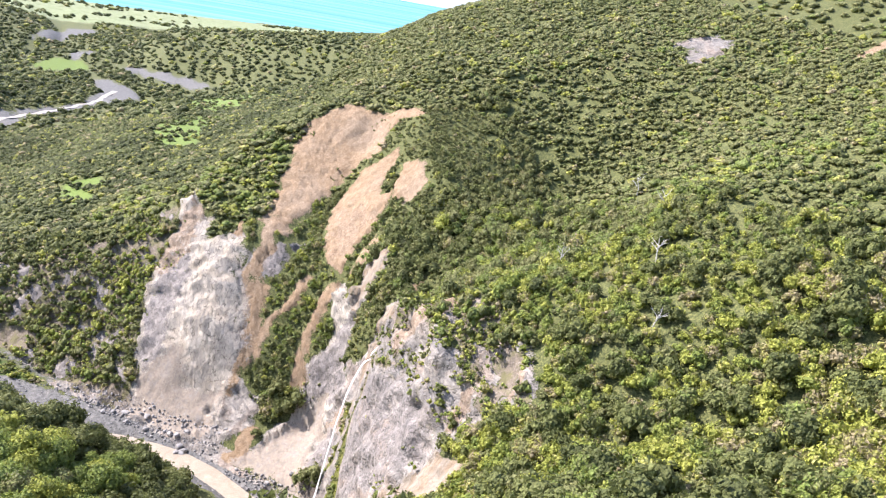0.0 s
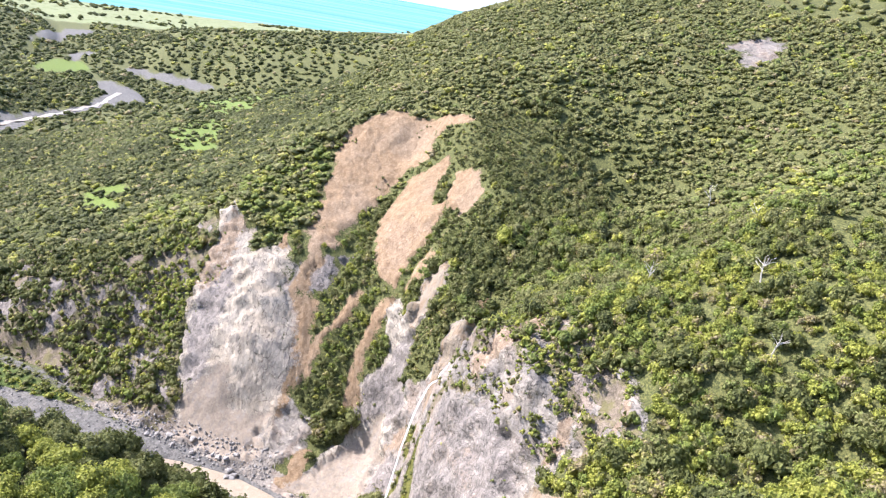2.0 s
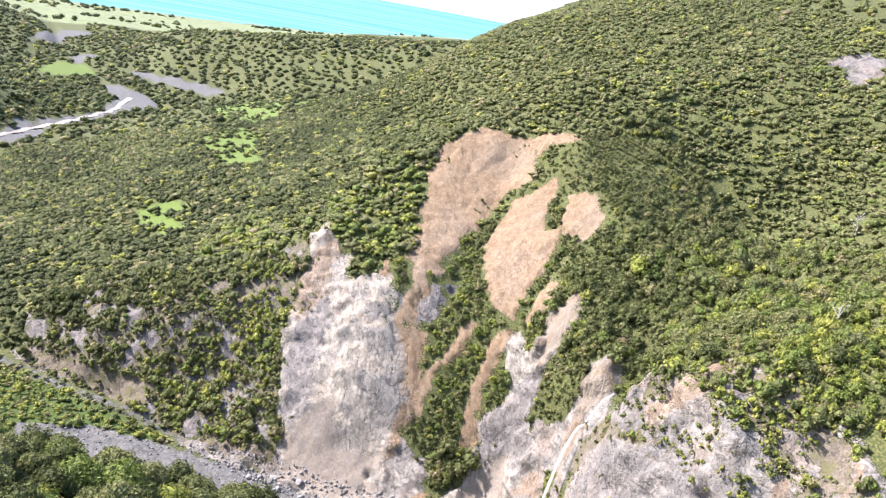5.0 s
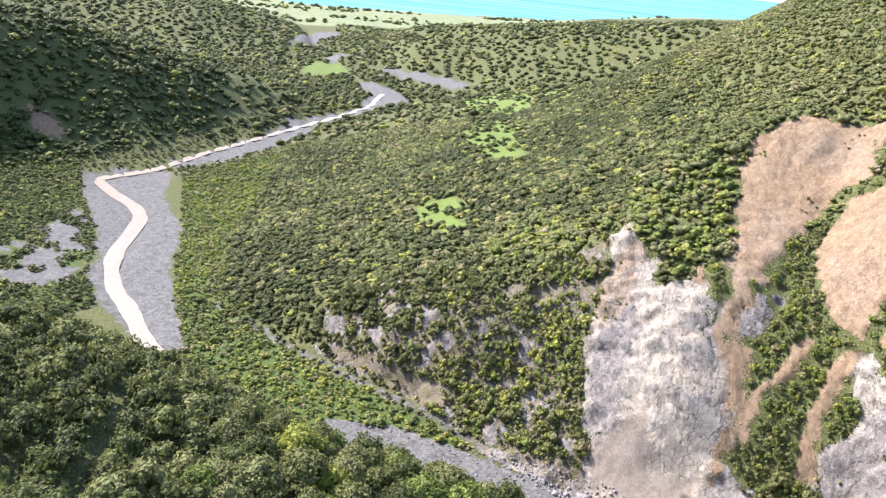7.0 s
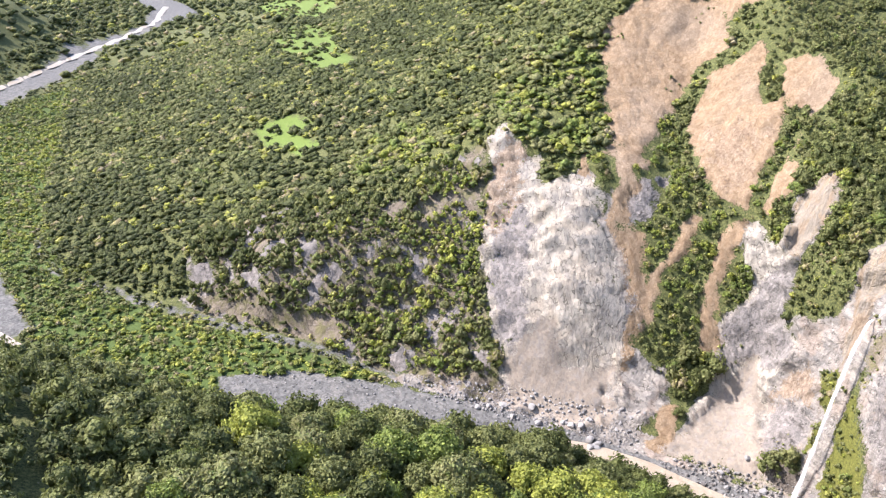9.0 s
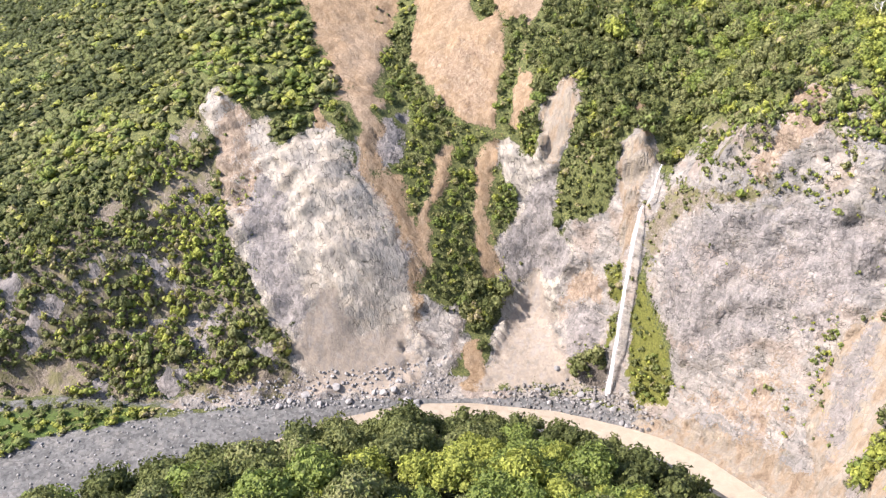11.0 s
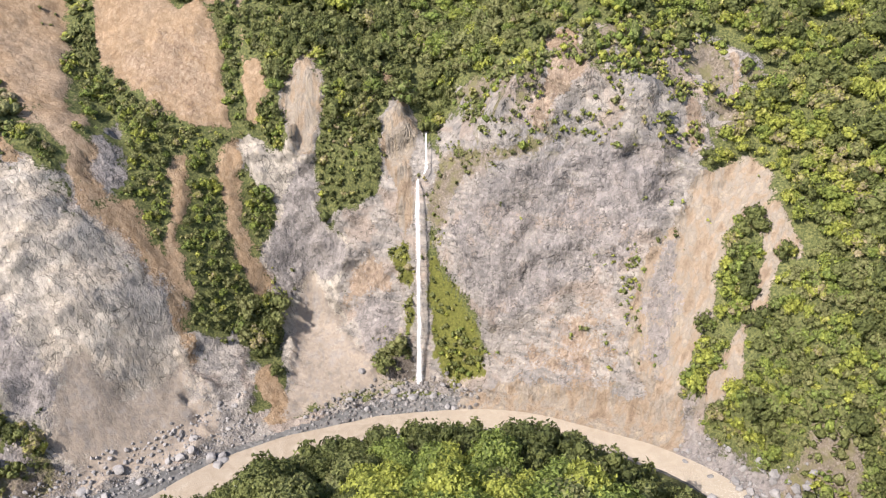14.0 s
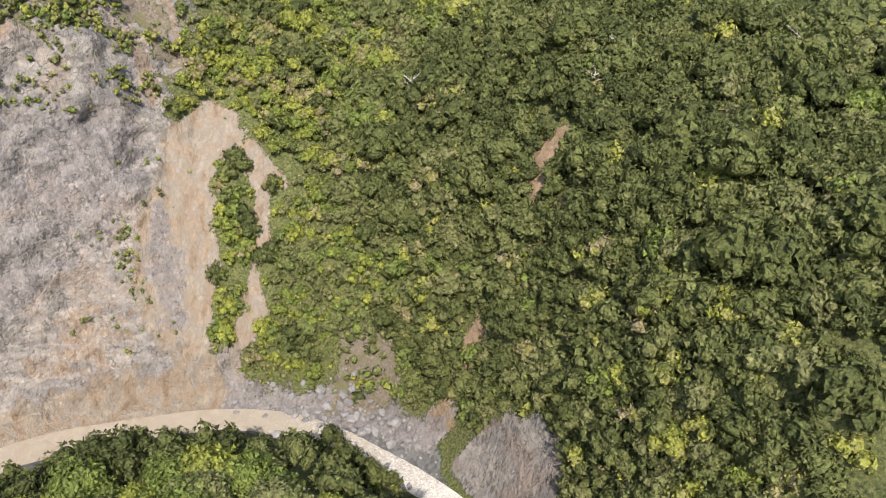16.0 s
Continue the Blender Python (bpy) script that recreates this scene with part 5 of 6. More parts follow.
def split(co, faces):
    """Each triangle into four, the new corners out on the unit ball."""
    co, out, seen = [tuple(c) for c in co], [], {}

    def half(a, b):
        key = (min(a, b), max(a, b))
        if key not in seen:
            m = (np.array(co[a]) + co[b]) / 2
            co.append(tuple(m / np.linalg.norm(m)))
            seen[key] = len(co) - 1
        return seen[key]
    for a, b, c in faces:
        ab, bc, ca = half(a, b), half(b, c), half(c, a)
        out += [(a, ab, ca), (b, bc, ab), (c, ca, bc), (ab, bc, ca)]
    return np.array(co), np.array(out)


BALL, BALL_FACES = split(ICO, ICO_FACES)


OCTA = np.array([(1, 0, 0), (-1, 0, 0), (0, 1, 0), (0, -1, 0), (0, 0, 1), (0, 0, -1.0)])
OCTA_FACES = np.array([(0, 2, 4), (2, 1, 4), (1, 3, 4), (3, 0, 4), (2, 0, 5), (1, 2, 5), (3, 1, 5), (0, 3, 5)])
HEARTS = {"coarse": (OCTA, OCTA_FACES), "plain": (ICO, ICO_FACES), "fine": (BALL, BALL_FACES)}


def crown(seed, lobes, leaves, size, tall=1.0, core=0.8, heart="plain"):
    """A crown about 1 m in radius, base at 0: uneven lobes, each a small heart covered in leaf sprays. Corners, quads, triangles."""
    rng = np.random.default_rng(seed)
    ball, ball_faces = HEARTS[heart]
    co, tris = [], []
    n = 0
    for lobe in range(lobes):
        a = lobe * 2.4 + rng.uniform(-0.6, 0.6)
        far = 0.0 if lobe == 0 else rng.uniform(0.3, 0.74)
        r = rng.uniform(0.46, 0.6) if lobe == 0 else rng.uniform(0.24, 0.5) * (1.15 if lobes < 5 else 1.0)
        c = np.array([math.cos(a) * far, math.sin(a) * far, (1.1 if lobe == 0 else 0.45 + 0.75 * (0.85 - far) + rng.uniform(0, 0.3)) * tall])
        co.append(ball * r * core * rng.uniform(0.66, 1.16, (len(ball), 1)) * (1, 1, 0.85) + c)
        tris.append(ball_faces + n)
        n += len(ball)
        m = max(int(leaves * (r / 0.45) ** 1.6), 3)
        d = rng.normal(size=(m, 3))
        d /= np.linalg.norm(d, axis=1)[:, None]
        d[:, 2] = np.where(rng.random(m) < 0.75, np.abs(d[:, 2]), d[:, 2])
        p = c + d * r * rng.uniform(0.78, 1.12, (m, 1)) * (1, 1, 0.88)
        up = d + rng.normal(size=(m, 3)) * 0.45
        up /= np.linalg.norm(up, axis=1)[:, None]
        t = np.cross(up, rng.normal(size=(m, 3)))
        t /= np.linalg.norm(t, axis=1)[:, None]
        b = np.cross(up, t)
        s = size * rng.uniform(0.55, 1.3, (m, 1))
        tri = np.stack([p - t * s, p + t * s * 0.6 - b * s * 0.8, p + t * s * 0.5 + b * s * 0.9], 1)
        co.append(tri.reshape(-1, 3))
        tris.append(np.arange(3 * m).reshape(-1, 3) + n)
        n += 3 * m
    return np.concatenate(co), np.zeros((0, 4), int), np.concatenate(tris)


def bare(x, y):
    z = height(x, y)
    m = zones(x, y, z)
    open_ = np.maximum.reduce([m["tan"], m["grey"], m["rock"], m["scree"], m["gravel"], m["grass"], m["moss"], m["pasture"], np.where(m["rock"] + m["tan"] + m["grey"] + m["scrub"] > 0.3, 0, m["rust"]), m["pale"]])
    open_ = open_ + (octaves(x / 3.5, y / 3.5, z / 3.5, 2, 49) - 0.5) * 0.7 * (open_ > 0.02)
    return open_, m, z


def scattered(x0, x1, y0, y1, gap, seed):
    rng = np.random.default_rng(seed)
    xs, ys = np.meshgrid(np.arange(x0, x1, gap), np.arange(y0, y1, gap * 0.9))
    xs = xs + (np.arange(len(xs)) % 2)[:, None] * gap / 2
    return (xs + rng.uniform(-0.42, 0.42, xs.shape) * gap).ravel(), (ys + rng.uniform(-0.42, 0.42, ys.shape) * gap).ravel(), rng


def steep(x, y, gap=3.0):
    return np.hypot(height(x + gap, y) - height(x - gap, y), height(x, y + gap) - height(x, y - gap)) / (2 * gap)


def tint_at(x, y, z, rng):
    """Tint of a tree: patches of kinds of bush, each tree its own, and shade painted in on the gorge side."""
    patch = octaves(x / 45, y / 45, z / 45, 3, 101)
    east = np.clip((x + 0.35 * y - 20) / 60, 0, 1)
    manuka = np.clip((z - 72) / 20, 0, 1) * np.clip((70 - x - 0.2 * y) / 50, 0, 1)
    flat = inside(SCRUB_FLAT, x, y, 4) > 0.5
    west = np.clip((-105 - x) / 40, 0, 1)
    lime = inside(LIME, x, y, 6)
    t = 0.36 - 0.28 * west * ~flat + 0.55 * lime + 0.25 * flat + (patch - 0.5) * 1.1 + rng.normal(0, 0.17, len(x)) + 0.27 * east
    t = t * (1 - 0.75 * manuka) + 0.75 * manuka * (0.44 + rng.normal(0, 0.09, len(x)))
    # Shade on the gorge side, taken off the foliage tint
    t = t - 0.34 * np.clip((x - 75) / 25, 0, 1) * np.clip((20 - y) / 40, 0, 1)
    odd = rng.random(len(x))
    t = np.where(odd < 0.05, 0.97, t)
    return np.clip(np.where(odd > 0.95, 0.9, t), 0.02, 0.98)


def planted(name, protos, x, y, z, r, tall, tint, rng, label, category):
    """One object of many plants: each a turned, stretched copy of a crown, drawn out into a single mesh."""
    allco, allq, allt, allv = [], [], [], []
    n = 0
    kind = rng.integers(0, len(protos), len(x))
    for p, (co, quads, tris) in enumerate(protos):
        who = np.where(kind == p)[0]
        if not len(who):
            continue
        a = rng.uniform(0, 2 * math.pi, len(who))
        c, s = np.cos(a)[:, None], np.sin(a)[:, None]
        stretch = rng.uniform(0.85, 1.18, (len(who), 2))
        lean = rng.normal(0, 0.1, (len(who), 2))
        vx = (co[:, 0] * c - co[:, 1] * s) * r[who, None] * stretch[:, :1] + co[:, 2] * lean[:, :1] * r[who, None]
        vy = (co[:, 0] * s + co[:, 1] * c) * r[who, None] * stretch[:, 1:] + co[:, 2] * lean[:, 1:] * r[who, None]
        vz = co[:, 2] * tall[who, None]
        allco.append(np.stack([vx + x[who, None], vy + y[who, None], vz + z[who, None]], -1).reshape(-1, 3))
        base = n + np.arange(len(who))[:, None, None] * len(co)
        allq.append((quads[None] + base).reshape(-1, 4))
        allt.append((tris[None] + base).reshape(-1, 3))
        allv.append(np.repeat(tint[who], len(co)))
        n += len(who) * len(co)
    me = build_mesh(name, np.concatenate(allco), np.concatenate(allq), np.concatenate(allt), smooth=True)
    float_layer(me, "tint", np.concatenate(allv))
    me.materials.append(LEAF)
    return tagged(new(name, me), label, category, kind="stuff")


NEAR = [crown(s, 6, 26, 0.125, core=0.76) for s in range(1, 9)]
FINE = [crown(s, 8, 27, 0.12, core=0.76) for s in range(41, 49)]
MIDDLE = [crown(s, 4, 3, 0.2, tall=0.95, core=1.1, heart="coarse") for s in range(11, 17)]
FAR = [crown(s, 3, 3, 0.24, tall=0.9, core=1.2, heart="coarse") for s in range(21, 25)]
SHRUB = [crown(s, 2, 7, 0.2, tall=0.8, core=0.95, heart="coarse") for s in range(31, 35)]

# trees of the southern spur that stand singly, nearest below the flight
spur_x, spur_y, spur_rng = scattered(-95, 60, -176, -36, 5.0, 201)
o, m, spur_z = bare(spur_x, spur_y)
keep = (o < 0.3) & (inside(SPUR, spur_x, spur_y, 1.0) > 0.5) & (spur_y > -176)
spur_x, spur_y, spur_z = spur_x[keep], spur_y[keep], spur_z[keep]


def tree_thing(seed):
    """A broadleaf tree: tapered trunk with limbs, and a crown of clumps."""
    rng = np.random.default_rng(seed)
    root = new("tree")
    bm = bmesh.new()

    def limb(a, b, ra, rb):
        a, b = Vector(a), Vector(b)
        q = (b - a).to_track_quat("Z", "Y").to_matrix()
        rings = [[bm.verts.new(p + q @ Vector((math.cos(i * math.pi / 3) * r, math.sin(i * math.pi / 3) * r, 0))) for i in range(6)] for p, r in ((a, ra), (b, rb))]
        for i in range(6):
            bm.faces.new((rings[0][i], rings[0][(i + 1) % 6], rings[1][(i + 1) % 6], rings[1][i]))
        bm.faces.new(rings[1])
    limb((0, 0, -0.35), (0.03, 0.02, 0.45), 0.075, 0.05)
    limb((0.03, 0.02, 0.45), (0.0, 0.05, 1.1), 0.05, 0.02)
    for i in range(5):
        a = i * 1.26 + rng.uniform(-0.4, 0.4)
        h = rng.uniform(0.25, 0.6)
        limb((0.02, 0.02, h), (math.cos(a) * 0.5, math.sin(a) * 0.5, h + rng.uniform(0.25, 0.5)), 0.03, 0.012)
    me = bpy.data.meshes.new("trunk")
    bm.to_mesh(me)
    bm.free()
    me.materials.append(BARK)
    t = new("trunk", me)
    t.parent = root
    co, quads, tris = crown(seed + 60, 20, 62, 0.085, core=0.78)
    me = build_mesh("crown", co, quads, tris, smooth=True)
    float_layer(me, "tint", np.full(len(co), rng.uniform(0.05, 0.95)))
    me.materials.append(LEAF)
    c = new("crown", me)
    c.parent = root
    return root


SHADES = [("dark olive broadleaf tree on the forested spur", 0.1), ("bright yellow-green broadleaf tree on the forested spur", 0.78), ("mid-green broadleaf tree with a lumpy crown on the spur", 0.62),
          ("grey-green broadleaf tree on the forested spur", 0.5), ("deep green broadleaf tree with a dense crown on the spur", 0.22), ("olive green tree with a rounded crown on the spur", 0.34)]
models = []
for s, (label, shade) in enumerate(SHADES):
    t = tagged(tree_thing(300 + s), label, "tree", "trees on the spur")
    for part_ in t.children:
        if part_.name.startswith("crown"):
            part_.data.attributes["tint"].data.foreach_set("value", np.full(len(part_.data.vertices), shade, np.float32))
    models.append(t)
order = np.argsort(np.hypot(spur_x - 0, spur_y + 92))
for n, i in enumerate(order[:290]):
    r = 2.3 + 2.6 * spur_rng.random() ** 1.5
    m = pose(spur_x[i], spur_y[i], spur_z[i] + r * 0.1, 0, 0, spur_rng.uniform(0, 360))
    # Sun and shade put into crown colour: mostly bright models eastwards, dark ones westwards
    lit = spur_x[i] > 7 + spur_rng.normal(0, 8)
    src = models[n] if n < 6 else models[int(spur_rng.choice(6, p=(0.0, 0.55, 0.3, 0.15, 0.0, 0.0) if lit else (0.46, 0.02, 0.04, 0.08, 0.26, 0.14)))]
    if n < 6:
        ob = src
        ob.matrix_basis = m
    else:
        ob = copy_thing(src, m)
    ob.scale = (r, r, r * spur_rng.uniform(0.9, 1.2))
rest = order[290:]
# Tint scaled down: the flank's shade put into the foliage colour
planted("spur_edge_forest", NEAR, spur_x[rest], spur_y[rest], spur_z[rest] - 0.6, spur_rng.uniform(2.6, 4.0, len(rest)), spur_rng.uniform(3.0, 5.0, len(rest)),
        0.4 * tint_at(spur_x[rest], spur_y[rest], spur_z[rest], spur_rng), spur_rng, "dense bush on the far flank of the spur, coloured dark for shade", "forest")


def clear(x, y):
    """Clear of the river."""
    d = np.full(len(x), 1e9)
    for bx, by, bz in bed[::2]:
        if bx > -900:
            d = np.minimum(d, np.hypot(x - bx, y - by))
    return d > 5.0


def grove(name, area, gap, radius, protos, seed, label, keepers, thick=1.0):
    x, y, rng = scattered(*area, gap, seed)
    o, m, z = bare(x, y)
    gap3 = 2.0
    slope = steep(x, y, gap3)
    full = np.minimum(np.sqrt(1 + slope ** 2), 5.0)
    back = (x < -38) & (x > -80) & (y > -40) & (y < 62) & (z > 15)
    ok = keepers(x, y, z, o, m, rng) & (~back | (o < 0.25)) & (rng.random(len(x)) < full * thick * np.where((x < -38) & (x > -95) & (y > -40) & (y < 62), 2.6, np.where((x > 78) & (x < 150) & (gap < 3), 0.9, 1.0))) & clear(x, y)
    x, y, z = x[ok], y[ok], z[ok]
    small = np.clip((z - 70) / 25, 0, 1) * (y > 10)
    r = rng.uniform(*radius, len(x)) * (1 - 0.25 * small)
    r *= 0.8 + 0.4 * octaves(x / 18, y / 18, z * 0, 2, seed)
    giant = (rng.random(len(x)) < 0.12) & (gap < 3)
    r *= np.where(giant, 1.5, 1.0)
    r *= 1 + 0.5 * np.clip((x - 72) / 18, 0, 1) * (x < 150) * (gap < 3)
    strips = (x < -38) & (x > -82) & (y > -40) & (y < 62) & (z > 15) & (gap < 3)
    r *= np.where(strips, 0.55, 1.0)
    tall = r * (rng.uniform(0.95, 1.45, len(x)) if gap < 2 else rng.uniform(0.6, 0.9, len(x)))
    tint = np.where(giant & (x > 40), rng.uniform(0.05, 0.3, len(x)), tint_at(x, y, z, rng))
    sunk = 0.25 * r if gap < 2 or protos is SHRUB else 0.55 * tall
    return planted(name, protos, x, y, z - sunk, r, tall, tint, rng, label, "forest")


def is_north(x, y):
    return above_toe(x, y) > 1.0


def on_bank(x, y):
    return above_toe(x, y) > -2.0


grove("hillside_forest", (-80, 125, -112, 75), 1.6, (1.4, 2.5), NEAR, 401, "dense native bush in mixed greens on the steep hillside",
      lambda x, y, z, o, m, rng: is_north(x, y) & (x <= 62) & (o < 0.4) & (m["scrub"] < 0.35) & (m["flat"] < 0.5) & ((steep(x, y) < 3.0) | (x > 46)), 0.46)
grove("gorge_side_forest", (62, 125, -112, 75), 1.6, (1.4, 2.5), FINE, 421, "dense native bush in mixed greens on the slope above the rapids",
      lambda x, y, z, o, m, rng: is_north(x, y) & (o < 0.4) & (m["scrub"] < 0.35) & (m["flat"] < 0.5) & ((steep(x, y) < 3.0) | (x > 46)), 0.46)
grove("upper_hillside_forest", (-150, 150, -126, 190), 2.0, (2.0, 3.0), MIDDLE, 411, "grey-green bush on the upper hillside",
      lambda x, y, z, o, m, rng: is_north(x, y) & (o < 0.4) & (m["scrub"] < 0.35) & (m["flat"] < 0.5) & ~((x > -80) & (x < 125) & (y < 75)), 0.6)
grove("bluff_shrubs", (-170, 112, -112, 60), 1.3, (0.9, 2.1), SHRUB, 402, "scattered olive shrubs on stony bluffs",
      lambda x, y, z, o, m, rng: on_bank(x, y) & (o < 0.5) & (m["scrub"] > 0.3) & (octaves(x / 7, y / 7, z / 7, 2, 44) > np.where(x < -40, 0.33, 0.44)), 0.7)
grove("cliff_shrubs", (-110, 100, -100, 60), 0.8, (0.7, 1.5), SHRUB, 412, "green shrubs and ferns clinging to the rock beside the waterfall",
      lambda x, y, z, o, m, rng: on_bank(x, y) & (((o < 0.4) & (m["scrub"] < 0.35) & (steep(x, y) > 2.2)) | (m["moss"] > 0.6)), 0.3)
grove("ledge_shrubs", (-125, 75, -75, 50), 1.5, (0.4, 1.0), SHRUB, 413, "small shrubs on ledges of the bare slips and rock face",
      lambda x, y, z, o, m, rng: is_north(x, y) & (np.maximum.reduce([m["rock"], m["grey"] * (1 - m["scree"]), m["pale"], 0.7 * m["tan"]]) > 0.6) & (octaves(x / 9, y / 9, z / 9, 3, 46) + 0.14 * (m["scrub"] > 0.3) + 0.05 * m["slate"] + 0.2 * ((x < -74) & (m["slate"] > 0.3)) > 0.62), 0.16)
grove("slip_bush", (-82, -12, -30, 46), 1.1, (0.8, 1.5), SHRUB, 417, "dense green bush in strips between the bare slips",
      lambda x, y, z, o, m, rng: is_north(x, y) & (o < 0.28) & (m["scrub"] < 0.35) & (z > 12) & (z < 82), 0.6)
grove("face_scrub", (-2, 72, -16, 26), 0.8, (0.45, 1.1), SHRUB, 418, "low olive and brown scrub on ledges of the upper rock face",
      lambda x, y, z, o, m, rng: is_north(x, y) & (m["pale"] + m["moss"] < 1.2) & ((((m["scrub"] > 0.25) | ((m["rock"] > 0.5) & (z > 57))) & (octaves(x / 4, y / 4, z / 4, 2, 55) > 0.5) & (x < 58)) | (inside(SCAR_SHRUBS, x, z, 0.8) > 0.5)), 0.5)
grove("gorge_forest", (52, 150, -230, -60), 4.2, (2.4, 3.6), NEAR, 403, "dense bush on the gorge sides",
      lambda x, y, z, o, m, rng: (~is_north(x, y) | (y < -112)) & (o < 0.3) & (inside(SPUR, x, y, 1.0) < 0.5) & ((x > 66) | (y < -98)), 0.85)
grove("terrace_forest", (-480, -150, -250, 230), 3.3, (2.3, 3.6), MIDDLE, 404, "bush over the river terraces and lower hills",
      lambda x, y, z, o, m, rng: is_north(x, y) & (o < 0.4) & (m["flat"] < 0.5), 0.95)
grove("crest_forest", (-150, 330, 190, 300), 8.0, (3.4, 5.0), FAR, 405, "bush along the hill crest",
      lambda x, y, z, o, m, rng: o < 0.4)
grove("east_forest", (125, 300, -330, 190), 6.5, (3.6, 5.2), FAR, 406, "bush on the slope behind the gorge",
      lambda x, y, z, o, m, rng: (o < 0.4) & ~((x < 150) & (y > -112)))
grove("flat_scrub", (-470, -75, -302, -60), 2.1, (1.2, 2.2), SHRUB, 407, "low bright green scrub on the river flats",
      lambda x, y, z, o, m, rng: ((m["flat"] > 0.3) & (octaves(x / 8, y / 8, z * 0, 2, 45) > 0.16)) | ((m["gravel"] < 0.8) & (x < -85) & (x > -260) & (np.abs(above_toe(x, y) + 3) < 5) & (rng.random(len(x)) < 0.4)), 0.9)
grove("far_forest", (-1500, -480, -500, 700), 12.5, (4.0, 6.8), FAR, 408, "distant bush-covered hills",
      lambda x, y, z, o, m, rng: (o < 0.4) & (z > -30))
grove("opposite_forest", (-700, -100, -520, -180), 5.6, (3.0, 4.8), FAR, 409, "dark bush on the shaded hillside across the river",
      lambda x, y, z, o, m, rng: ~is_north(x, y) & (o < 0.4) & (z > -7) & (inside(SPUR, x, y, 1.0) < 0.5))
grove("bank_scrub", (-900, -380, -330, -10), 4.5, (1.4, 2.8), SHRUB, 416, "low green scrub along the river banks",
      lambda x, y, z, o, m, rng: ~is_north(x, y) & (o < 0.4) & (z < -6.5) & (m["flat"] < 0.3))
grove("coast_trees", (-2230, -1500, -500, 900), 26.0, (6, 11), FAR, 414, "dark shelter belts and clumps on the coastal farmland",
      lambda x, y, z, o, m, rng: (m["pasture"] > 0.5) & (octaves(x / 60, y / 160, z * 0, 2, 47) > 0.6) & (z > -44))
grove("grass_trees", (-700, -170, -80, 130), 7.0, (1.8, 3.6), MIDDLE, 415, "single dark trees standing in the grassy clearings",
      lambda x, y, z, o, m, rng: (m["grass"] > 0.35) & (octaves(x / 12, y / 12, z * 0, 2, 53) > 0.45))


# ---- dead trees ----
def snag(seed):
    """A bleached dead tree: a leaning stem and bare forked branches."""
    rng = np.random.default_rng(seed)
    root = new("dead_tree")

    def stick(name, a, b, ra, rb):
        bm = bmesh.new()
        a, b = Vector(a), Vector(b)
        q = (b - a).to_track_quat("Z", "Y").to_matrix()
        mid = (a + b) / 2 + q @ Vector((rng.uniform(-0.2, 0.2), rng.uniform(-0.2, 0.2), 0)) * (b - a).length * 0.4
        rings = [[bm.verts.new(p + q @ Vector((math.cos(i * math.pi / 3) * r, math.sin(i * math.pi / 3) * r, 0))) for i in range(6)] for p, r in ((a, ra), (mid, (ra + rb) / 2), (b, rb))]
        for k in (0, 1):
            for i in range(6):
                bm.faces.new((rings[k][i], rings[k][(i + 1) % 6], rings[k + 1][(i + 1) % 6], rings[k + 1][i]))
        bm.faces.new(rings[2])
        me = bpy.data.meshes.new(name)
        bm.to_mesh(me)
        bm.free()
        me.materials.append(DEADWOOD)
        ob = new(name, me)
        ob.parent = root
        return b
    top = stick("trunk", (0, 0, -0.6), (rng.uniform(-0.5, 0.5), rng.uniform(-0.5, 0.5), 4.6), 0.19, 0.09)
    for i in range(7):
        a, h = i * 1.9 + rng.uniform(-0.4, 0.4), rng.uniform(0.5, 1.0)
        start = top * h
        out = rng.uniform(0.9, 1.9)
        end = (start.x + math.cos(a) * out, start.y + math.sin(a) * out, start.z + rng.uniform(0.6, 1.5))
        end = stick("branch", start, end, 0.08, 0.03)
        for f in range(2):
            b = a + rng.uniform(-0.9, 0.9)
            stick("twig", end, (end.x + math.cos(b) * 0.7, end.y + math.sin(b) * 0.7, end.z + rng.uniform(0.2, 0.8)), 0.035, 0.012)
    return tagged(root, "bleached bare dead tree standing in the bush", "dead tree", "dead trees in the bush")


rng = np.random.default_rng(611)
for k, (bx, by) in enumerate([(103.5, -53.4), (108, -52.8), (33.6, 62.2), (-4.2, 82.8), (118.4, -76.6), (30.3, 39.7), (52, 48), (92, -20), (70, 36), (-14, -66)]):
    ob = snag(620 + k)
    ob.matrix_basis = pose(bx, by, float(height(bx, by)) + 0.5, rng.uniform(-8, 8), rng.uniform(-8, 8), rng.uniform(0, 360))
    f = rng.uniform(0.95, 1.15)
    ob.scale = (f, f, f)


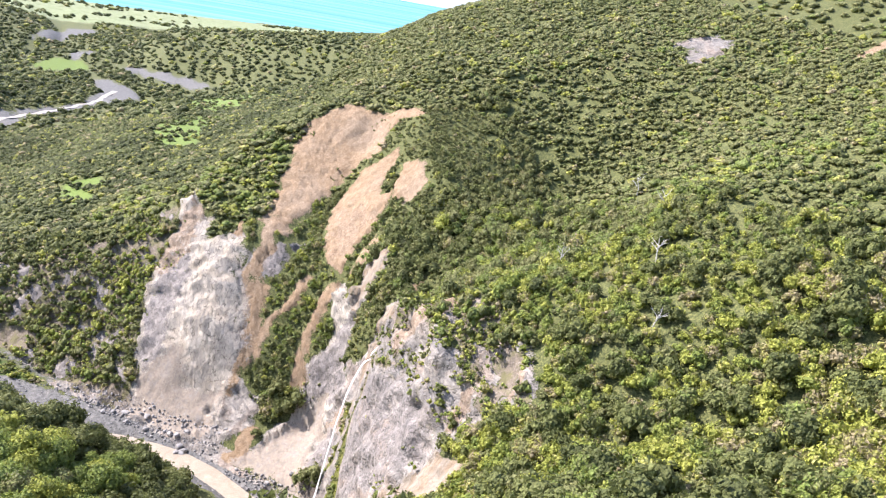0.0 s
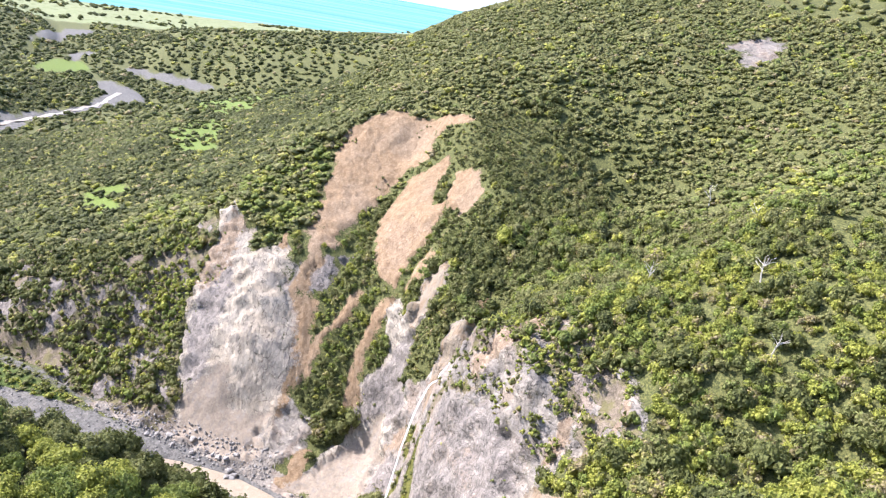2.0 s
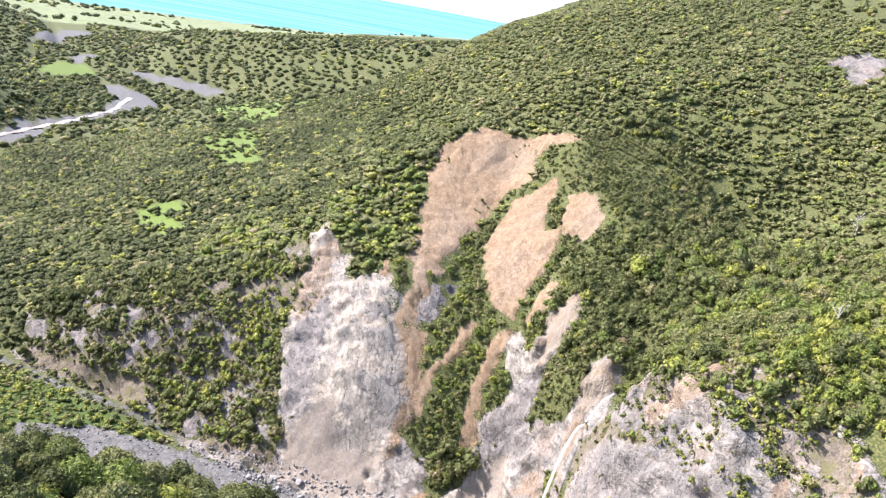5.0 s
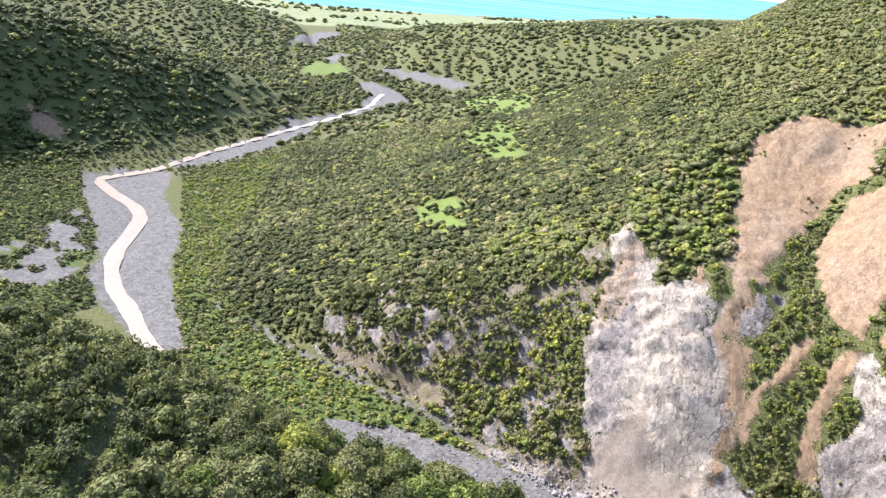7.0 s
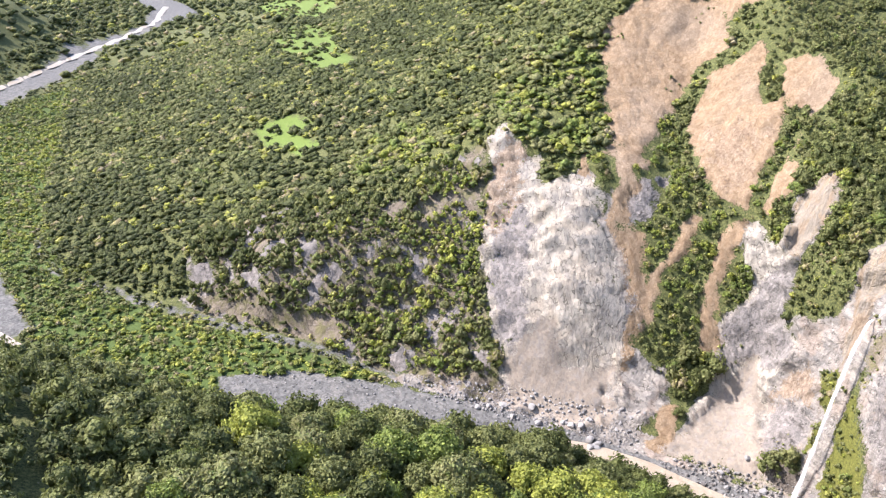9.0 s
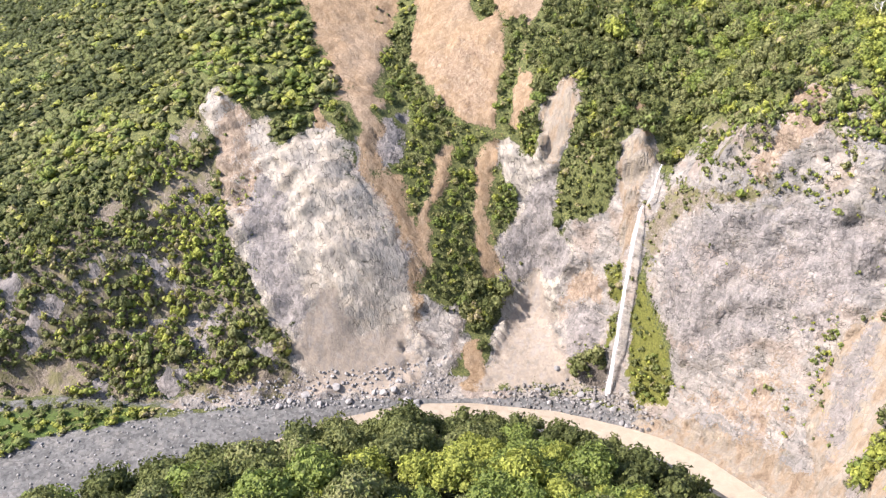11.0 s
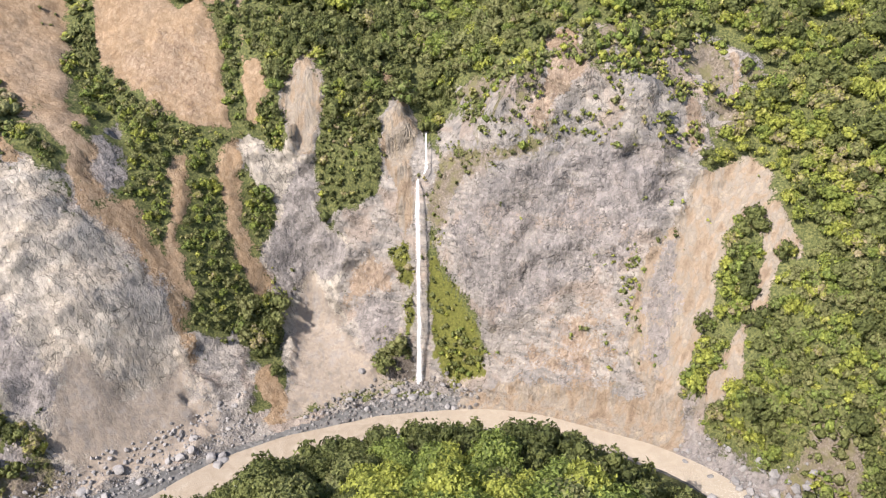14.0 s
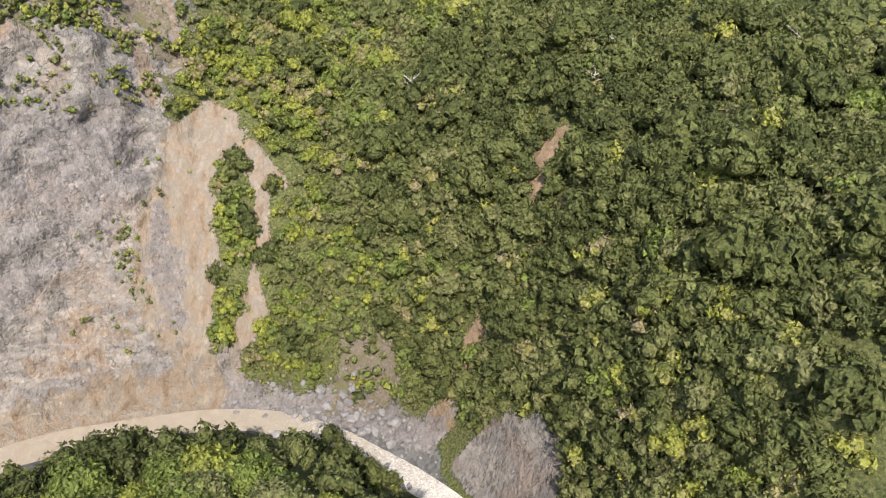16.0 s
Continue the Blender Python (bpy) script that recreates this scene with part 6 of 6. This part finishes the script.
# ---- waterfall ----
def sheet(name, line, widths, material, parent, seed, cols=9, strength=1.0):
    """Water falling along a line: a curtain bulged forwards, thinning at its sides."""
    pts = np.array(line, float)
    t = np.linspace(0, 1, 70)
    src = np.linspace(0, 1, len(pts))
    pts = np.stack([np.interp(t, src, pts[:, i]) for i in range(3)], 1)
    for _ in range(5):
        pts[1:-1] = (pts[:-2] + 2 * pts[1:-1] + pts[2:]) / 4
    w = np.interp(t, np.linspace(0, 1, len(widths)), widths)
    rows, core = [], []
    for f in np.linspace(-1, 1, cols):
        wave = (octaves(t * 14, t * 0 + f * 2, t * 0, 3, seed) - 0.5) * 0.5
        rows.append(np.stack([pts[:, 0] + (f + wave * 0.5) * w, pts[:, 1] - (1 - f * f) * w * 0.55 + wave * 0.4, pts[:, 2]], 1))
        core.append(np.full(len(t), (1 - abs(f)) * strength))
    k = np.arange(len(t) * cols).reshape(cols, len(t))
    me = build_mesh(name, np.concatenate(rows), quads=np.stack([k[:-1, :-1], k[1:, :-1], k[1:, 1:], k[:-1, 1:]], -1).reshape(-1, 4))
    float_layer(me, "core", np.concatenate(core))
    me.materials.append(material)
    ob = new(name, me)
    ob.parent = parent
    return ob


fall = tagged(new("waterfall"), "tall narrow white waterfall dropping down a rock face", "waterfall")
MAIN_FALL = [(-2.6, 10.4, 45.4), (-2.3, 8.4, 44.6), (-1.9, 6.4, 39.5), (-1.4, 4.6, 33.6), (-1.1, 3.2, 27), (-0.8, 2.2, 20), (-0.5, 1.0, 12.5), (-0.3, 0.2, 6.5), (-0.2, -0.4, 3), (-0.1, -0.9, 0.5)]
sheet("main_sheet", [(p[0] + 0.1, p[1] - 0.8, p[2]) for p in MAIN_FALL], [0.5, 0.8, 1.1, 1.15, 1.1, 1.1, 1.2, 1.3, 1.5, 1.9], FALL_WATER, fall, 5, cols=13)
sheet("mist_veil", [(p[0] + 0.25, p[1] - 0.9, p[2]) for p in MAIN_FALL[3:]], [0.5, 0.8, 1.0, 1.2, 1.5, 1.8, 2.3], FALL_THIN, fall, 8, strength=0.7)
sheet("upper_cascade", [(-1.9, 15.6, 53.6), (-1.3, 12.2, 52.2), (-0.9, 10.6, 50.0), (-0.6, 9.2, 48.2), (-1.1, 8.8, 47.0)], [0.25, 0.5, 0.4, 0.75, 0.4], FALL_WATER, fall, 9, cols=7)


# ---- boulders ----
def boulder_mesh(name, seed, flat=0.75):
    rng = np.random.default_rng(seed)
    bm = bmesh.new()
    bmesh.ops.create_icosphere(bm, subdivisions=2, radius=1.0)
    cuts = [(rng.normal(size=3), rng.uniform(0.55, 0.85)) for _ in range(9)]
    for v in bm.verts:
        p = np.array(v.co)
        for c, lim in cuts:
            c = c / np.linalg.norm(c)
            over = p @ c - lim
            if over > 0:
                p = p - c * over * 0.9
        v.co = p * (1, 1, flat)
    me = bpy.data.meshes.new(name)
    bm.to_mesh(me)
    bm.free()
    return me


def rubble(name, x, y, r, material, label, category, seed, sink=0.25):
    """Many stones in one mesh."""
    rng = np.random.default_rng(seed)
    z = height(x, y)
    kinds = [ICO * rng.uniform(0.7, 1.15, (12, 1)) for _ in range(8)]
    co, tris = [], []
    for i in range(len(x)):
        p = kinds[i % 8] @ np.array(Euler(rng.uniform(0, 6.28, 3)).to_matrix()).T
        co.append(p * r[i] * rng.uniform(0.65, 1.2, 3) + (x[i], y[i], z[i] + r[i] * sink))
        tris.append(ICO_FACES + 12 * i)
    me = build_mesh(name, np.concatenate(co), tris=np.concatenate(tris), smooth=False)
    me.materials.append(material)
    return tagged(new(name, me), label, category, kind="stuff")


def strewn(poly, gap, seed, soft=1.0):
    p = np.array(poly)
    x, y, rng = scattered(p[:, 0].min(), p[:, 0].max(), p[:, 1].min(), p[:, 1].max(), gap, seed)
    ok = inside(poly, x, y, soft) > 0.5
    return x[ok], y[ok], rng


x, y, rng = strewn([(14, -12), (4, -14), (-14, -19), (-24, -25), (-20, -14), (-10, -5), (0, 0), (8, -2), (14, -6)], 1.15, 501)
rubble("plunge_rubble", x, y, rng.uniform(0.1, 0.7, len(x)) ** 1.8 + 0.13, WET_ROCK, "dark wet stones round the foot of the waterfall", "stones", 502)
x, y, rng = strewn([(-30, -24), (-42, -40), (-60, -56), (-78, -72), (-72, -58), (-56, -42), (-44, -28), (-34, -18)], 0.95, 503)
rubble("slip_rubble", x, y, rng.uniform(0.1, 0.75, len(x)) ** 2.4 + 0.12, BOULDER, "grey broken stones at the toe of the slip", "stones", 504)
x, y, rng = strewn(GRAVEL, 2.1, 505)
x, y = x[(x < 8) | (x > 60)], y[(x < 8) | (x > 60)]
rubble("bar_stones", x, y, rng.uniform(0.1, 0.6, len(x)) ** 2 + 0.12, BOULDER, "scattered grey stones over the gravel bar", "stones", 506)
def off_river(x, y):
    """Distance from the middle of the river."""
    return np.min(np.hypot(np.asarray(x)[..., None] - bed[:, 0], np.asarray(y)[..., None] - bed[:, 1]), axis=-1)


x, y, rng = strewn([(74, -34), (60, -23), (50, -18), (46, -22), (56, -29), (64, -40), (66, -60), (74, -62), (78, -50)], 1.5, 507)
dry = off_river(x, y) > 3.2 + rng.normal(0, 1.6, len(x))
x, y = x[dry], y[dry]
rubble("gorge_rubble", x, y, rng.uniform(0.2, 1.0, len(x)) ** 1.5 + 0.2, BOULDER, "blue-grey blocks along the rapids", "stones", 508)

stones = [boulder_mesh("boulder", s) for s in range(6)]
for me in stones:
    me.materials.append(BOULDER)
rng = np.random.default_rng(77)
for i in range(46):
    if i < 20:
        bx, by = rng.uniform(58, 75), rng.uniform(-58, -25)
        if not 3.0 < off_river(bx, by) < 8.5:
            continue
        r = rng.uniform(0.8, 1.7)
    elif i < 34:
        bx = rng.uniform(-62, -34)
        by, r = np.interp(bx, [-62, -34], [-54, -29]) + rng.uniform(-5, 5), rng.uniform(0.8, 1.5)
    else:
        bx, by, r = rng.uniform(-14, 10), rng.uniform(-14, -4), rng.uniform(0.7, 1.3)
    ob = new("boulder", stones[i % 6])
    ob.matrix_basis = pose(bx, by, float(height(bx, by)) + 0.3 * r, rng.uniform(-20, 20), rng.uniform(-20, 20), rng.uniform(0, 360))
    ob.scale = (r, r * rng.uniform(0.7, 1.1), r * rng.uniform(0.7, 1.1))
    tagged(ob, "large angular grey boulder beside the river", "boulder", "boulders by the river")
